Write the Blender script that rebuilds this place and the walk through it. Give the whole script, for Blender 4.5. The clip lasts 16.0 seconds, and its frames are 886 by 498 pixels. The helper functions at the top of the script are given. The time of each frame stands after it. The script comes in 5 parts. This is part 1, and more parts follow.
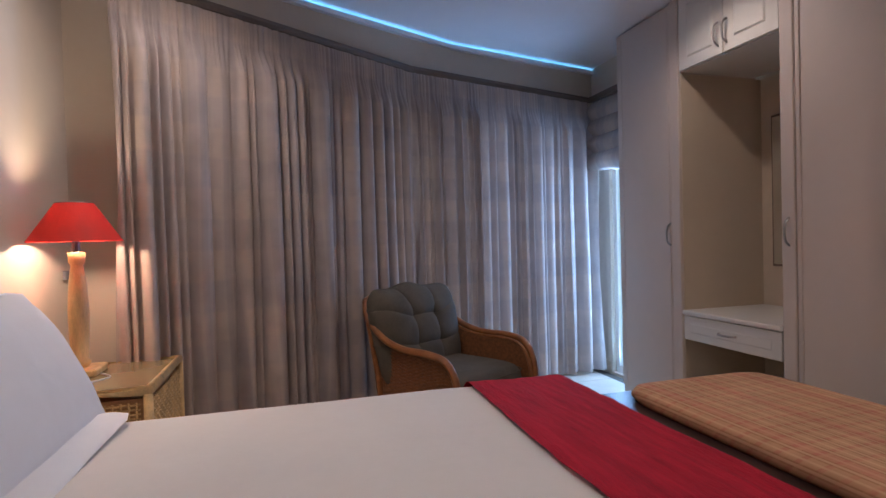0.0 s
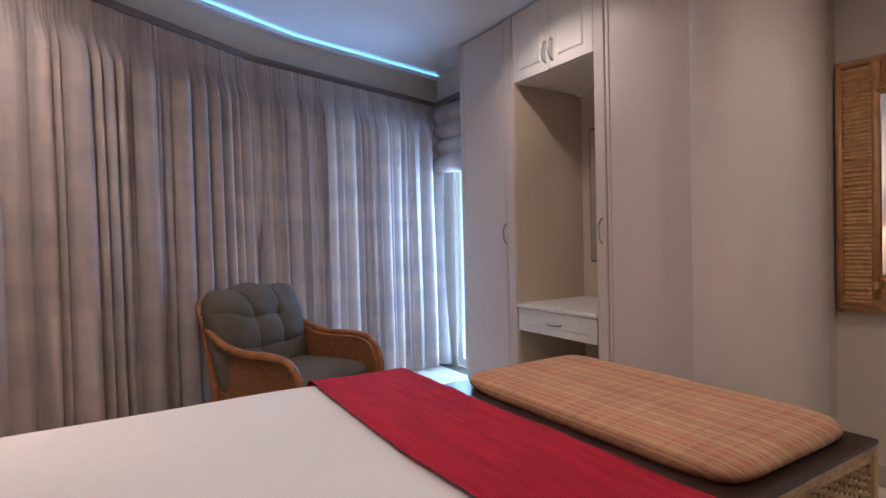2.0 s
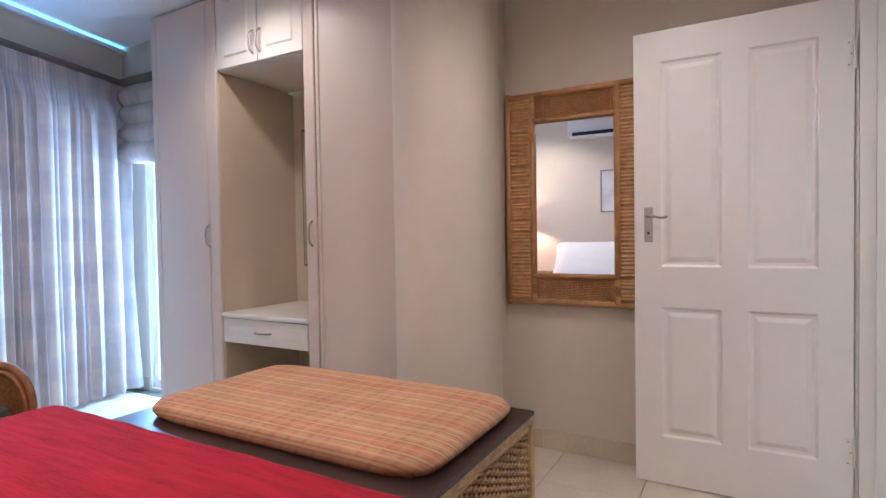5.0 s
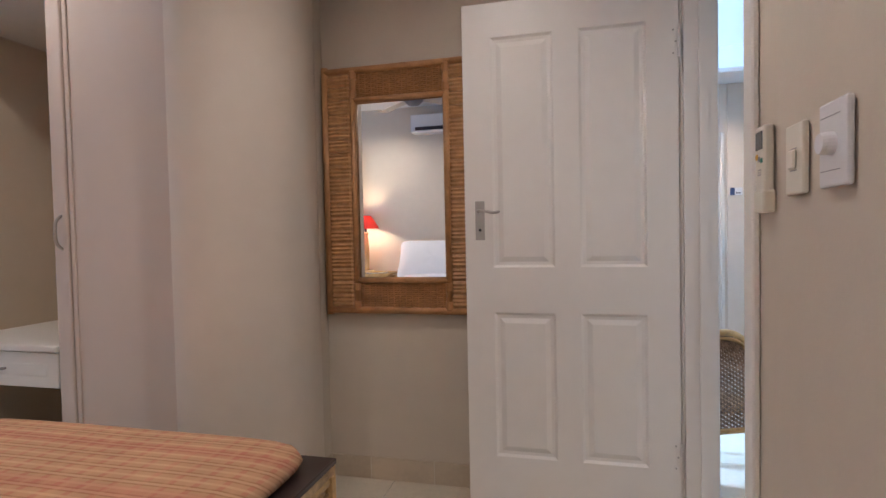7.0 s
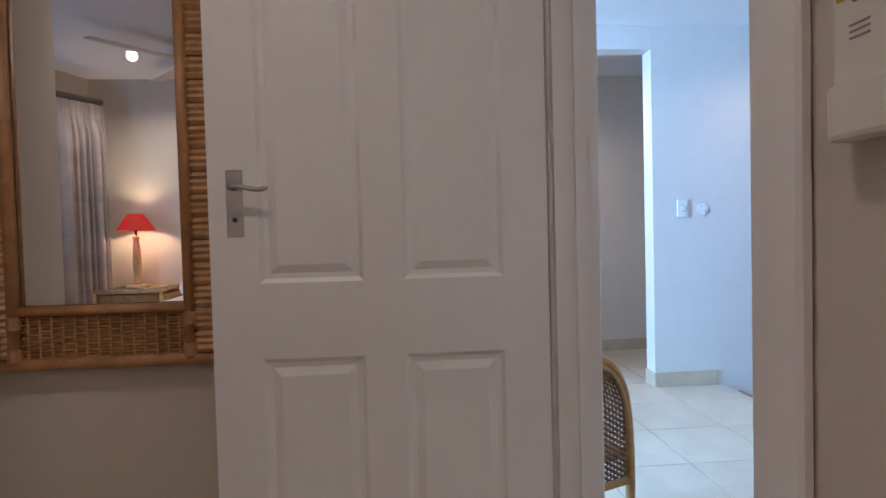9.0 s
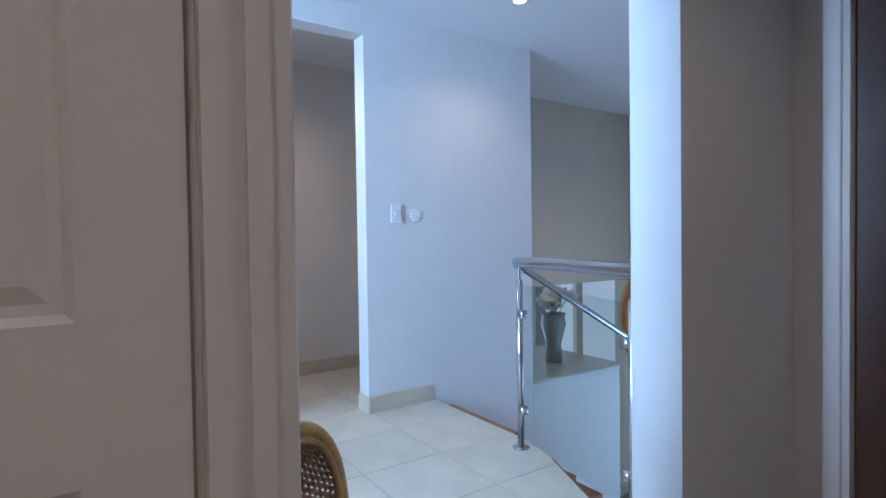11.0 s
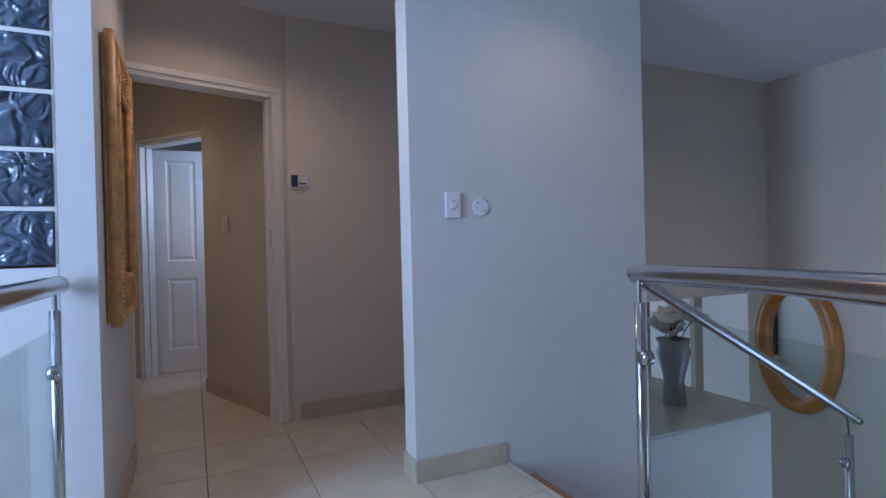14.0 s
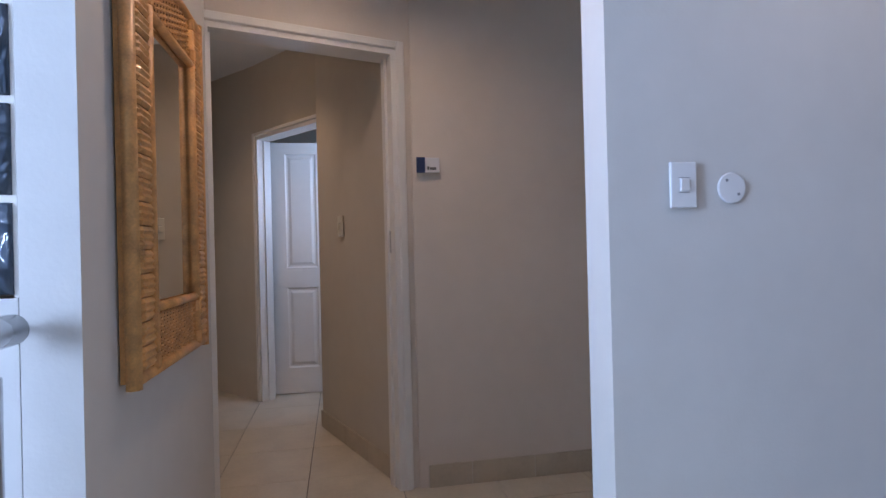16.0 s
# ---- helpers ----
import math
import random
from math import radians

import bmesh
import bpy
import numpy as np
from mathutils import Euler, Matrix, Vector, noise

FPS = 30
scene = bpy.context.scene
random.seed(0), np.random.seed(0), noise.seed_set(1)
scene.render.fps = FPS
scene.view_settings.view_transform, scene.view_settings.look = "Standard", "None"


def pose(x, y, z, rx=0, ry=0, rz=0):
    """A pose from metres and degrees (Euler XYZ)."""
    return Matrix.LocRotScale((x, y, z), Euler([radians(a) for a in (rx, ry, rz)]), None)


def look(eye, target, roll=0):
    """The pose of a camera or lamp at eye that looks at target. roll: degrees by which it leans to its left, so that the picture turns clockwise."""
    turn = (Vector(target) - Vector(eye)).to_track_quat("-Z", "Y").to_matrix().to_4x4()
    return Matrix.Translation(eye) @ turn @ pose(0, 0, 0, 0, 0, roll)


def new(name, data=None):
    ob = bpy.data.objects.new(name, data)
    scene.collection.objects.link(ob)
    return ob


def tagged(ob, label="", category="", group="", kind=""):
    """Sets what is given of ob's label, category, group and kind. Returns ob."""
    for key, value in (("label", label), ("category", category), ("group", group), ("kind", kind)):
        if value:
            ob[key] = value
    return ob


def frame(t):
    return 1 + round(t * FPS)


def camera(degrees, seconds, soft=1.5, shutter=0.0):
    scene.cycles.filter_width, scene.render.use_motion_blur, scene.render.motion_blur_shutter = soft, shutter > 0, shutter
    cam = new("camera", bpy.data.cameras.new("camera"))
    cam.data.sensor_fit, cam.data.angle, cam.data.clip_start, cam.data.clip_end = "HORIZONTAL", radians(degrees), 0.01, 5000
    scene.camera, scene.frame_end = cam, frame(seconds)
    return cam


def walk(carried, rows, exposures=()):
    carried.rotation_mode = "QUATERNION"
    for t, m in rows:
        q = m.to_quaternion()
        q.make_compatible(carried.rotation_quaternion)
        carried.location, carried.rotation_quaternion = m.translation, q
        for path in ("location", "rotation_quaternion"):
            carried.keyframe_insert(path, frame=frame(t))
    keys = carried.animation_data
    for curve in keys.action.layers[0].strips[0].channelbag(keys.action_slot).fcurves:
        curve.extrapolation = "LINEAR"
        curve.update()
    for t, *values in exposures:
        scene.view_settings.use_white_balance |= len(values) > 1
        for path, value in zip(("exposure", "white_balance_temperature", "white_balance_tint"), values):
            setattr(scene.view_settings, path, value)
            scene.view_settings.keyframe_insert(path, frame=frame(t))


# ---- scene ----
cam = camera(79.2, 16.0)
EXPOSURES = [(0.0, -0.86, 6400, 12), (1.5, -0.50, 6450, 13), (3.5, 0.25, 6200, 10), (5.0, 0.34, 6100, 7), (7.5, -0.3, 6300, 5), (9.0, -0.79, 6300, 7), (10.0, -0.92, 6300, 8), (12.5, -1.48, 6350, 12), (13.5, -1.78, 6600, 16), (14.5, -1.98, 7050, 18), (16.0, -1.52, 7400, 19)]
PATH = [
    (0, (0.000, 0.000, 1.160), (0.551, 1.922, 1.125), -1.5),
    (0.5, (-0.001, -0.009, 1.153), (0.676, 1.872, 1.118), -1.4),
    (1, (0.005, -0.017, 1.144), (0.799, 1.818, 1.113), -1.5),
    (1.5, (0.009, -0.023, 1.138), (0.920, 1.757, 1.100), -1.4),
    (2, (0.024, -0.022, 1.138), (1.075, 1.679, 1.096), -1.4),
    (2.5, (0.053, -0.021, 1.138), (1.237, 1.590, 1.093), -1.3),
    (3, (0.076, -0.022, 1.136), (1.382, 1.492, 1.087), -1.2),
    (3.5, (0.095, -0.021, 1.133), (1.533, 1.368, 1.084), -1.1),
    (4, (0.114, -0.008, 1.133), (1.672, 1.245, 1.088), -1.0),
    (4.5, (0.128, -0.004, 1.134), (1.791, 1.105, 1.089), -1.0),
    (5, (0.142, 0.003, 1.131), (1.887, 0.978, 1.083), -0.9),
    (7.5, (0.756, -0.005, 1.117), (2.726, 0.343, 1.063), -1.3),
    (8, (0.963, -0.010, 1.100), (2.952, 0.185, 1.057), -1.4),
    (8.5, (1.215, 0.002, 1.095), (3.215, 0.024, 1.049), -1.5),
    (9, (1.411, -0.018, 1.085), (3.405, -0.167, 1.029), -1.5),
    (9.5, (1.570, -0.018, 1.089), (3.510, -0.499, 1.031), -1.2),
    (10, (1.706, -0.060, 1.085), (3.540, -0.855, 1.022), -1.0),
    (12.5, (2.388, -0.602, 1.035), (3.955, -1.845, 1.009), -1.1),
    (13, (2.475, -0.680, 1.030), (4.098, -1.848, 1.007), -1.3),
    (13.5, (2.591, -0.755, 1.030), (4.313, -1.772, 1.015), -1.4),
    (14, (2.754, -0.850, 1.031), (4.565, -1.697, 1.022), -1.4),
    (14.5, (2.955, -0.940, 1.036), (4.838, -1.613, 1.031), -1.6),
    (15, (3.205, -0.985, 1.046), (5.127, -1.541, 1.046), -1.5),
    (15.5, (3.450, -1.018, 1.057), (5.392, -1.496, 1.059), -1.4),
    (16, (3.695, -1.053, 1.065), (5.660, -1.432, 1.071), -1.4),
]
walk(cam, [(t, look(eye, target, roll)) for t, eye, target, roll in PATH], EXPOSURES)

# ---- world and light ----
world = bpy.data.worlds.new("sky")
scene.world = world
world.use_nodes = True
wn = world.node_tree.nodes
sky = wn.new("ShaderNodeTexSky")
sky.sky_type, sky.sun_disc = "NISHITA", False
sky.sun_elevation, sky.sun_rotation = radians(35), radians(20)
world.node_tree.links.new(sky.outputs[0], wn["Background"].inputs[0])
wn["Background"].inputs[1].default_value = 0.12


def lamp(name, kind, at, energy, color, size=0.1, aim=None, angle=60, size_y=0):
    d = bpy.data.lights.new(name, kind)
    d.energy, d.color = energy, color
    ob = new(name, d)
    ob.matrix_world = look(at, aim or (at[0], at[1] + 0.001, 0))
    if kind == "AREA":
        d.size = size
        if size_y:
            d.shape, d.size_y = "RECTANGLE", size_y
    elif kind == "SUN":
        d.angle = radians(size)
    else:
        d.shadow_soft_size = size
    if kind == "SPOT":
        d.spot_size, d.spot_blend = radians(angle), 0.8
    return ob


WARM = (1.0, 0.85, 0.80)
DAY = (0.36, 0.58, 1.0)
DAYV = (0.36, 0.59, 1.0)
lamp("sun", "SUN", (5, 20, 15), 1.0, (1, 0.95, 0.88), 12, aim=(0, 0, 0))
CEIL = 2.6
HCEIL = 2.45
DOWNLIGHTS = [(-0.24, 2.1), (1.85, 2.3), (1.75, 0.35), (0.0, 0.6)]
for px, py in DOWNLIGHTS:
    lamp("downlight_glow", "SPOT", (px, py, CEIL - 0.03), {2.1: 62, 2.3: 30, 0.35: 38, 0.6: 32}[py], WARM, 0.04, angle=150)
lamp("table_lamp_glow", "POINT", (-0.795, 2.39, 1.268), 18, (1.0, 0.74, 0.54), 0.03)
lamp("window_day", "AREA", (2.62, 3.62, 1.0), 88, (0.27, 0.52, 1.0), 0.45, aim=(1.2, 3.2, 0.9), size_y=1.7)
lamp("curtain_day", "AREA", (2.0, 4.45, 1.25), 32, (0.27, 0.50, 1.0), 1.3, aim=(1.5, 3.2, 1.2), size_y=2.0)
lamp("void_day", "AREA", (3.42, 2.5, 1.6), 700, DAYV, 0.7, aim=(3.75, -1.0, 1.1), size_y=1.7)
lamp("landing_day", "AREA", (7.8, -4.0, 0.1), 40, DAY, 2.6, aim=(5.0, -3.6, 0.2), size_y=1.6)
# Bluish fill added in the stairwell for the ledge front; no window built here
lamp("stairwell_fill", "AREA", (3.25, -4.3, -0.7), 70, DAY, 1.6, aim=(4.93, -3.7, -0.5), size_y=1.2)
lamp("hall_downlight_glow", "SPOT", (4.35, -2.45, HCEIL - 0.03), 26, WARM, 0.04, angle=140)
# Added warm fill for the corner wall's west side; no such lamp known
lamp("landing_fill", "SPOT", (1.9, -1.6, HCEIL - 0.03), 32, WARM, 0.04, angle=150)
lamp("corridor_glow", "SPOT", (6.95, -0.264, HCEIL - 0.03), 48, (1.0, 0.80, 0.66), 0.04, angle=125)
# Added to warm and brighten the recess walls; no lamp known at this spot
lamp("recess_fill", "SPOT", (5.35, -1.1, HCEIL - 0.03), 54, (1.0, 0.80, 0.66), 0.04, angle=150)
lamp("stair_glow", "SPOT", (4.46, -4.29, HCEIL - 0.03), 40, WARM, 0.04, angle=140)
# Bluish fill added to brighten door_3's leaf; no window built in this room
lamp("far_room_fill", "AREA", (7.37, -1.55, 1.4), 60, DAY, 0.4, aim=(7.99, -0.79, 1.1), size_y=1.2)

# ---- materials ----


def mat(name, col, rough=0.6, metal=0.0, var=0.0, scale=4.0, bump=0.0, bscale=60.0, col2=None, stretch=(1, 1, 1), rand=0.0, spec=0.5):
    """A principled material with noise at two scales in its colour, fine relief and, if asked, a shade of its own for each piece."""
    m = bpy.data.materials.new(name)
    m.use_nodes = True
    n, l = m.node_tree.nodes, m.node_tree.links
    b = n["Principled BSDF"]
    b.inputs["Roughness"].default_value, b.inputs["Metallic"].default_value = rough, metal
    b.inputs["Specular IOR Level"].default_value = spec
    b.inputs["Base Color"].default_value = (*col, 1)
    tc, mp = n.new("ShaderNodeTexCoord"), n.new("ShaderNodeMapping")
    mp.inputs["Scale"].default_value = stretch
    l.new(tc.outputs["Object"], mp.inputs["Vector"])
    if var or col2:
        a, c = n.new("ShaderNodeTexNoise"), n.new("ShaderNodeTexNoise")
        a.inputs["Scale"].default_value, c.inputs["Scale"].default_value = scale, scale * 9
        a.inputs["Detail"].default_value = 4
        l.new(mp.outputs[0], a.inputs["Vector"]), l.new(mp.outputs[0], c.inputs["Vector"])
        add = n.new("ShaderNodeMath")
        add.operation = "MULTIPLY_ADD"
        add.inputs[1].default_value = 0.4
        l.new(c.outputs["Fac"], add.inputs[0]), l.new(a.outputs["Fac"], add.inputs[2])
        last = add.outputs[0]
        if rand:
            oi, ad = n.new("ShaderNodeObjectInfo"), n.new("ShaderNodeMath")
            ad.operation = "MULTIPLY_ADD"
            ad.inputs[1].default_value = rand
            l.new(oi.outputs["Random"], ad.inputs[0]), l.new(last, ad.inputs[2])
            last = ad.outputs[0]
        r = n.new("ShaderNodeValToRGB")
        r.color_ramp.elements[0].position, r.color_ramp.elements[1].position = 0.45, 0.95
        lo = tuple(max(0, x * (1 - var)) for x in col)
        hi = col2 or tuple(min(1, x * (1 + var)) for x in col)
        r.color_ramp.elements[0].color, r.color_ramp.elements[1].color = (*lo, 1), (*hi, 1)
        l.new(last, r.inputs[0]), l.new(r.outputs[0], b.inputs["Base Color"])
    if bump:
        t, bp = n.new("ShaderNodeTexNoise"), n.new("ShaderNodeBump")
        t.inputs["Scale"].default_value, t.inputs["Detail"].default_value = bscale, 3
        bp.inputs["Strength"].default_value, bp.inputs["Distance"].default_value = bump, 0.004
        l.new(mp.outputs[0], t.inputs["Vector"]), l.new(t.outputs["Fac"], bp.inputs["Height"])
        l.new(bp.outputs[0], b.inputs["Normal"])
    return m


def emitter(name, col, strength):
    m = mat(name, col)
    b = m.node_tree.nodes["Principled BSDF"]
    b.inputs["Emission Color"].default_value, b.inputs["Emission Strength"].default_value = (*col, 1), strength
    return m


def checked(name, base, stripes, rough=0.9, translucent=0.0):
    """A cloth of crossing bands, laid out by the cloth's own UV in metres. stripes: rows of (axis, period, share, colour, strength)."""
    m = bpy.data.materials.new(name)
    m.use_nodes = True
    n, l = m.node_tree.nodes, m.node_tree.links
    b = n["Principled BSDF"]
    b.inputs["Roughness"].default_value = rough
    b.inputs["Specular IOR Level"].default_value = 0.2
    uv, sep = n.new("ShaderNodeUVMap"), n.new("ShaderNodeSeparateXYZ")
    l.new(uv.outputs[0], sep.inputs[0])
    prev = None
    for axis, period, share, col, k in stripes:
        a = n.new("ShaderNodeMath")
        a.operation, a.inputs[1].default_value = "PINGPONG", period / 2
        l.new(sep.outputs[axis], a.inputs[0])
        c = n.new("ShaderNodeMapRange")
        c.inputs["From Min"].default_value, c.inputs["From Max"].default_value = period * share / 2, period * share / 2 + period * 0.06
        c.inputs["To Min"].default_value, c.inputs["To Max"].default_value = k, 0
        l.new(a.outputs[0], c.inputs["Value"])
        mx = n.new("ShaderNodeMix")
        mx.data_type = "RGBA"
        l.new(c.outputs[0], mx.inputs["Factor"])
        if prev:
            l.new(prev, mx.inputs["A"])
        else:
            mx.inputs["A"].default_value = (*base, 1)
        mx.inputs["B"].default_value = (*col, 1)
        prev = mx.outputs["Result"]
    no, hs = n.new("ShaderNodeTexNoise"), n.new("ShaderNodeMix")
    no.inputs["Scale"].default_value = 7
    tc = n.new("ShaderNodeTexCoord")
    l.new(tc.outputs["Object"], no.inputs["Vector"])
    hs.data_type, hs.blend_type = "RGBA", "MULTIPLY"
    hs.inputs["Factor"].default_value = 0.35
    l.new(prev, hs.inputs["A"]), l.new(no.outputs["Fac"], hs.inputs["B"])
    l.new(hs.outputs["Result"], b.inputs["Base Color"])
    fine, bp = n.new("ShaderNodeTexNoise"), n.new("ShaderNodeBump")
    fine.inputs["Scale"].default_value = 300
    bp.inputs["Strength"].default_value, bp.inputs["Distance"].default_value = 0.3, 0.001
    l.new(tc.outputs["Object"], fine.inputs["Vector"]), l.new(fine.outputs["Fac"], bp.inputs["Height"]), l.new(bp.outputs[0], b.inputs["Normal"])
    if translucent:
        tr, ms = n.new("ShaderNodeBsdfTranslucent"), n.new("ShaderNodeMixShader")
        ms.inputs[0].default_value = translucent
        l.new(hs.outputs["Result"], tr.inputs[0])
        l.new(b.outputs[0], ms.inputs[1]), l.new(tr.outputs[0], ms.inputs[2]), l.new(ms.outputs[0], n["Material Output"].inputs[0])
    return m


def glassy(name, col, rough=0.0, ior=1.45, clear=0.0):
    m = mat(name, col, rough)
    n, l = m.node_tree.nodes, m.node_tree.links
    b = n["Principled BSDF"]
    b.inputs["Transmission Weight"].default_value, b.inputs["IOR"].default_value = 1, ior
    if clear:
        tr, ms = n.new("ShaderNodeBsdfTransparent"), n.new("ShaderNodeMixShader")
        tr.inputs[0].default_value = (*col, 1)
        gl = n.new("ShaderNodeBsdfGlossy")
        gl.inputs["Roughness"].default_value = 0.02
        fr, pw, ad = n.new("ShaderNodeLayerWeight"), n.new("ShaderNodeMath"), n.new("ShaderNodeMath")
        pw.operation, pw.inputs[1].default_value = "POWER", 4
        ad.operation, ad.inputs[1].default_value, ad.inputs[2].default_value = "MULTIPLY_ADD", 0.45, 0.04
        l.new(fr.outputs["Facing"], pw.inputs[0]), l.new(pw.outputs[0], ad.inputs[0]), l.new(ad.outputs[0], ms.inputs[0])
        l.new(tr.outputs[0], ms.inputs[1]), l.new(gl.outputs[0], ms.inputs[2])
        l.new(ms.outputs[0], n["Material Output"].inputs[0])
    return m


WALL = mat("painted_plaster", (0.60, 0.53, 0.44), 0.75, var=0.05, scale=1.2, bump=0.12, bscale=90)
WALLB = mat("white_plaster", (0.66, 0.64, 0.62), 0.7, var=0.05, scale=1.2, bump=0.12, bscale=90)
WALLG = mat("grey_plaster", (0.70, 0.62, 0.545), 0.72, var=0.05, scale=1.2, bump=0.12, bscale=90)
WALLR = mat("pale_plaster", (0.68, 0.605, 0.52), 0.7, var=0.05, scale=1.2, bump=0.12, bscale=90)
CEILM = mat("ceiling_paint", (0.78, 0.78, 0.79), 0.8, var=0.03, scale=0.8)
TILEM = mat("cream_floor_tile", (0.60, 0.53, 0.43), 0.28, var=0.10, scale=5, bump=0.04, bscale=20, rand=0.15)
SKIRT = mat("skirting_tile", (0.50, 0.42, 0.32), 0.35, var=0.12, scale=6, rand=0.15)
GROUT = mat("dark_grout", (0.12, 0.10, 0.08), 0.9)
GROUTL = mat("pale_grout", (0.62, 0.58, 0.52), 0.9)
WHITE = mat("white_gloss_paint", (0.81, 0.78, 0.74), 0.32, var=0.03, scale=2, bump=0.03, bscale=30)
CUPB = mat("wardrobe_laminate", (0.64, 0.545, 0.475), 0.38, var=0.03, scale=1.5, bump=0.05, bscale=120)
CUPW = mat("cream_foil_door", (0.74, 0.70, 0.63), 0.35, var=0.03, scale=2)
NICHE = mat("niche_board", (0.60, 0.50, 0.38), 0.5, var=0.04, scale=2)
PLASTIC = mat("ivory_plastic", (0.72, 0.68, 0.58), 0.3)
PLASTICW = mat("white_plastic", (0.76, 0.76, 0.78), 0.25)
BLACK = mat("black_plastic", (0.02, 0.02, 0.03), 0.3)
GREY = mat("grey_print", (0.25, 0.25, 0.27), 0.5)
STEEL = mat("brushed_steel", (0.55, 0.56, 0.58), 0.18, 1.0)
SATIN = mat("satin_nickel", (0.45, 0.43, 0.40), 0.35, 1.0, var=0.1, scale=20)
MIRROR = mat("mirror_silver", (0.90, 0.91, 0.91), 0.01, 1.0)
CANE = mat("honey_cane", (0.46, 0.235, 0.10), 0.42, var=0.25, scale=18, bump=0.25, bscale=60, stretch=(1, 1, 1))
CANED = mat("tan_woven_cane", (0.50, 0.275, 0.12), 0.5, var=0.25, scale=25)
FRAMEB = mat("brown_grey_frame", (0.20, 0.14, 0.10), 0.5, var=0.2, scale=12)
STONE = mat("grey_ledge_stone", (0.40, 0.38, 0.34), 0.15, var=0.15, scale=6)
CANEP = mat("pale_cane", (0.62, 0.40, 0.17), 0.4, var=0.3, scale=22, bump=0.2)
CANEB = mat("brown_cane", (0.27, 0.105, 0.035), 0.4, var=0.35, scale=20, bump=0.2)
WOVENB = mat("brown_woven_cane", (0.20, 0.08, 0.03), 0.5, var=0.4, scale=60)
OLIVE = mat("olive_grey_cotton", (0.092, 0.078, 0.058), 0.9, var=0.2, scale=9, bump=0.3, bscale=300)
SHEET = mat("white_cotton", (0.70, 0.675, 0.65), 0.85, var=0.03, scale=3, bump=0.25, bscale=18)
PILLOWM = mat("white_pillow_cotton", (0.76, 0.77, 0.80), 0.85, var=0.03, scale=3, bump=0.3, bscale=14)
RED = mat("crimson_throw", (0.40, 0.012, 0.030), 0.85, var=0.28, scale=10, bump=0.9, bscale=40, stretch=(5, 0.6, 1), spec=0.2)
SHADE = mat("red_shade", (0.62, 0.035, 0.02), 0.7, var=0.05, scale=8)
PINE = mat("turned_pine", (0.72, 0.48, 0.22), 0.35, var=0.25, scale=6, stretch=(6, 6, 1))
DARKW = mat("dark_stained_wood", (0.035, 0.02, 0.018), 0.28, var=0.3, scale=8)
BASKET = mat("basket_cane", (0.52, 0.34, 0.17), 0.5, var=0.4, scale=30)
TRACK = mat("brown_track", (0.15, 0.11, 0.085), 0.5, var=0.1, scale=5)
PORC = mat("glass_top", (0.26, 0.19, 0.10), 0.04, var=0.08)
ORANGE = mat("oiled_wood", (0.42, 0.16, 0.03), 0.35, var=0.3, scale=8)
SOIL = mat("stair_timber", (0.33, 0.13, 0.05), 0.4, var=0.3, scale=8)
PETAL = mat("white_petal", (0.75, 0.73, 0.66), 0.7, var=0.1, scale=30)
LEAF = mat("dark_stem", (0.03, 0.05, 0.03), 0.6)
VASE = mat("grey_vase", (0.20, 0.215, 0.22), 0.25)
GREEN = mat("green_button", (0.03, 0.22, 0.16), 0.4)
YELLOW = mat("yellow_button", (0.65, 0.36, 0.05), 0.4)
LCD = mat("lcd", (0.05, 0.06, 0.08), 0.2)
BLUEP = mat("blue_panel", (0.03, 0.05, 0.13), 0.3)
CURT = checked("curtain_cloth", (0.66, 0.545, 0.47), [(0, 0.26, 0.42, (0.42, 0.38, 0.39), 0.45), (1, 0.30, 0.45, (0.47, 0.42, 0.42), 0.42), (0, 0.065, 0.25, (0.62, 0.54, 0.48), 0.4)], translucent=0.24)
PLAID = checked("checked_cushion_cloth", (0.62, 0.355, 0.20), [(0, 0.060, 0.20, (0.58, 0.12, 0.11), 0.34), (1, 0.056, 0.28, (0.40, 0.20, 0.10), 0.7), (1, 0.028, 0.25, (0.76, 0.48, 0.29), 0.7), (1, 0.21, 0.14, (0.60, 0.14, 0.12), 0.3), (0, 0.053, 0.2, (0.70, 0.38, 0.22), 0.3)])
HONEY = mat("orange_honey_cane", (0.66, 0.33, 0.12), 0.42, var=0.3, scale=20, bump=0.25)
GLASS = glassy("clear_balustrade_glass", (0.90, 0.95, 0.94), clear=1.0)
GLOW = emitter("lit_diffuser", (1.0, 0.93, 0.82), 14)
SKYPANE = emitter("bright_outside", (0.62, 0.82, 1.0), 2.2)
SKYDIM = emitter("shaded_outside", (0.55, 0.70, 0.92), 0.75)
# Unseen source, added for the blue glow along the curved wall's top
BLUEGLOW = emitter("blue_glow_emitter", (0.14, 0.50, 1.0), 11)

# ---- mesh helpers ----


def B():
    return bmesh.new()


def mesh(bm, name, m, smooth=False):
    bmesh.ops.recalc_face_normals(bm, faces=bm.faces)
    me = bpy.data.meshes.new(name)
    bm.to_mesh(me)
    bm.free()
    me.materials.append(m)
    if smooth:
        me.shade_smooth()
    return me


def part(name, bm, m, parent=None, label="", smooth=False, at=None):
    ob = new(name, mesh(bm, name, m, smooth) if isinstance(bm, bmesh.types.BMesh) else bm)
    if parent:
        ob.parent = parent
    if at is not None:
        ob.matrix_basis = at
    return tagged(ob, label=label)


def thing(name, at, label, category, group=""):
    ob = new(name)
    ob.empty_display_size = 0.1
    ob.matrix_basis = at
    return tagged(ob, label, category, group)


def structure(name, bm, m, parent=None, smooth=False, at=None):
    return tagged(part(name, bm, m, parent, smooth=smooth, at=at), kind="structure")


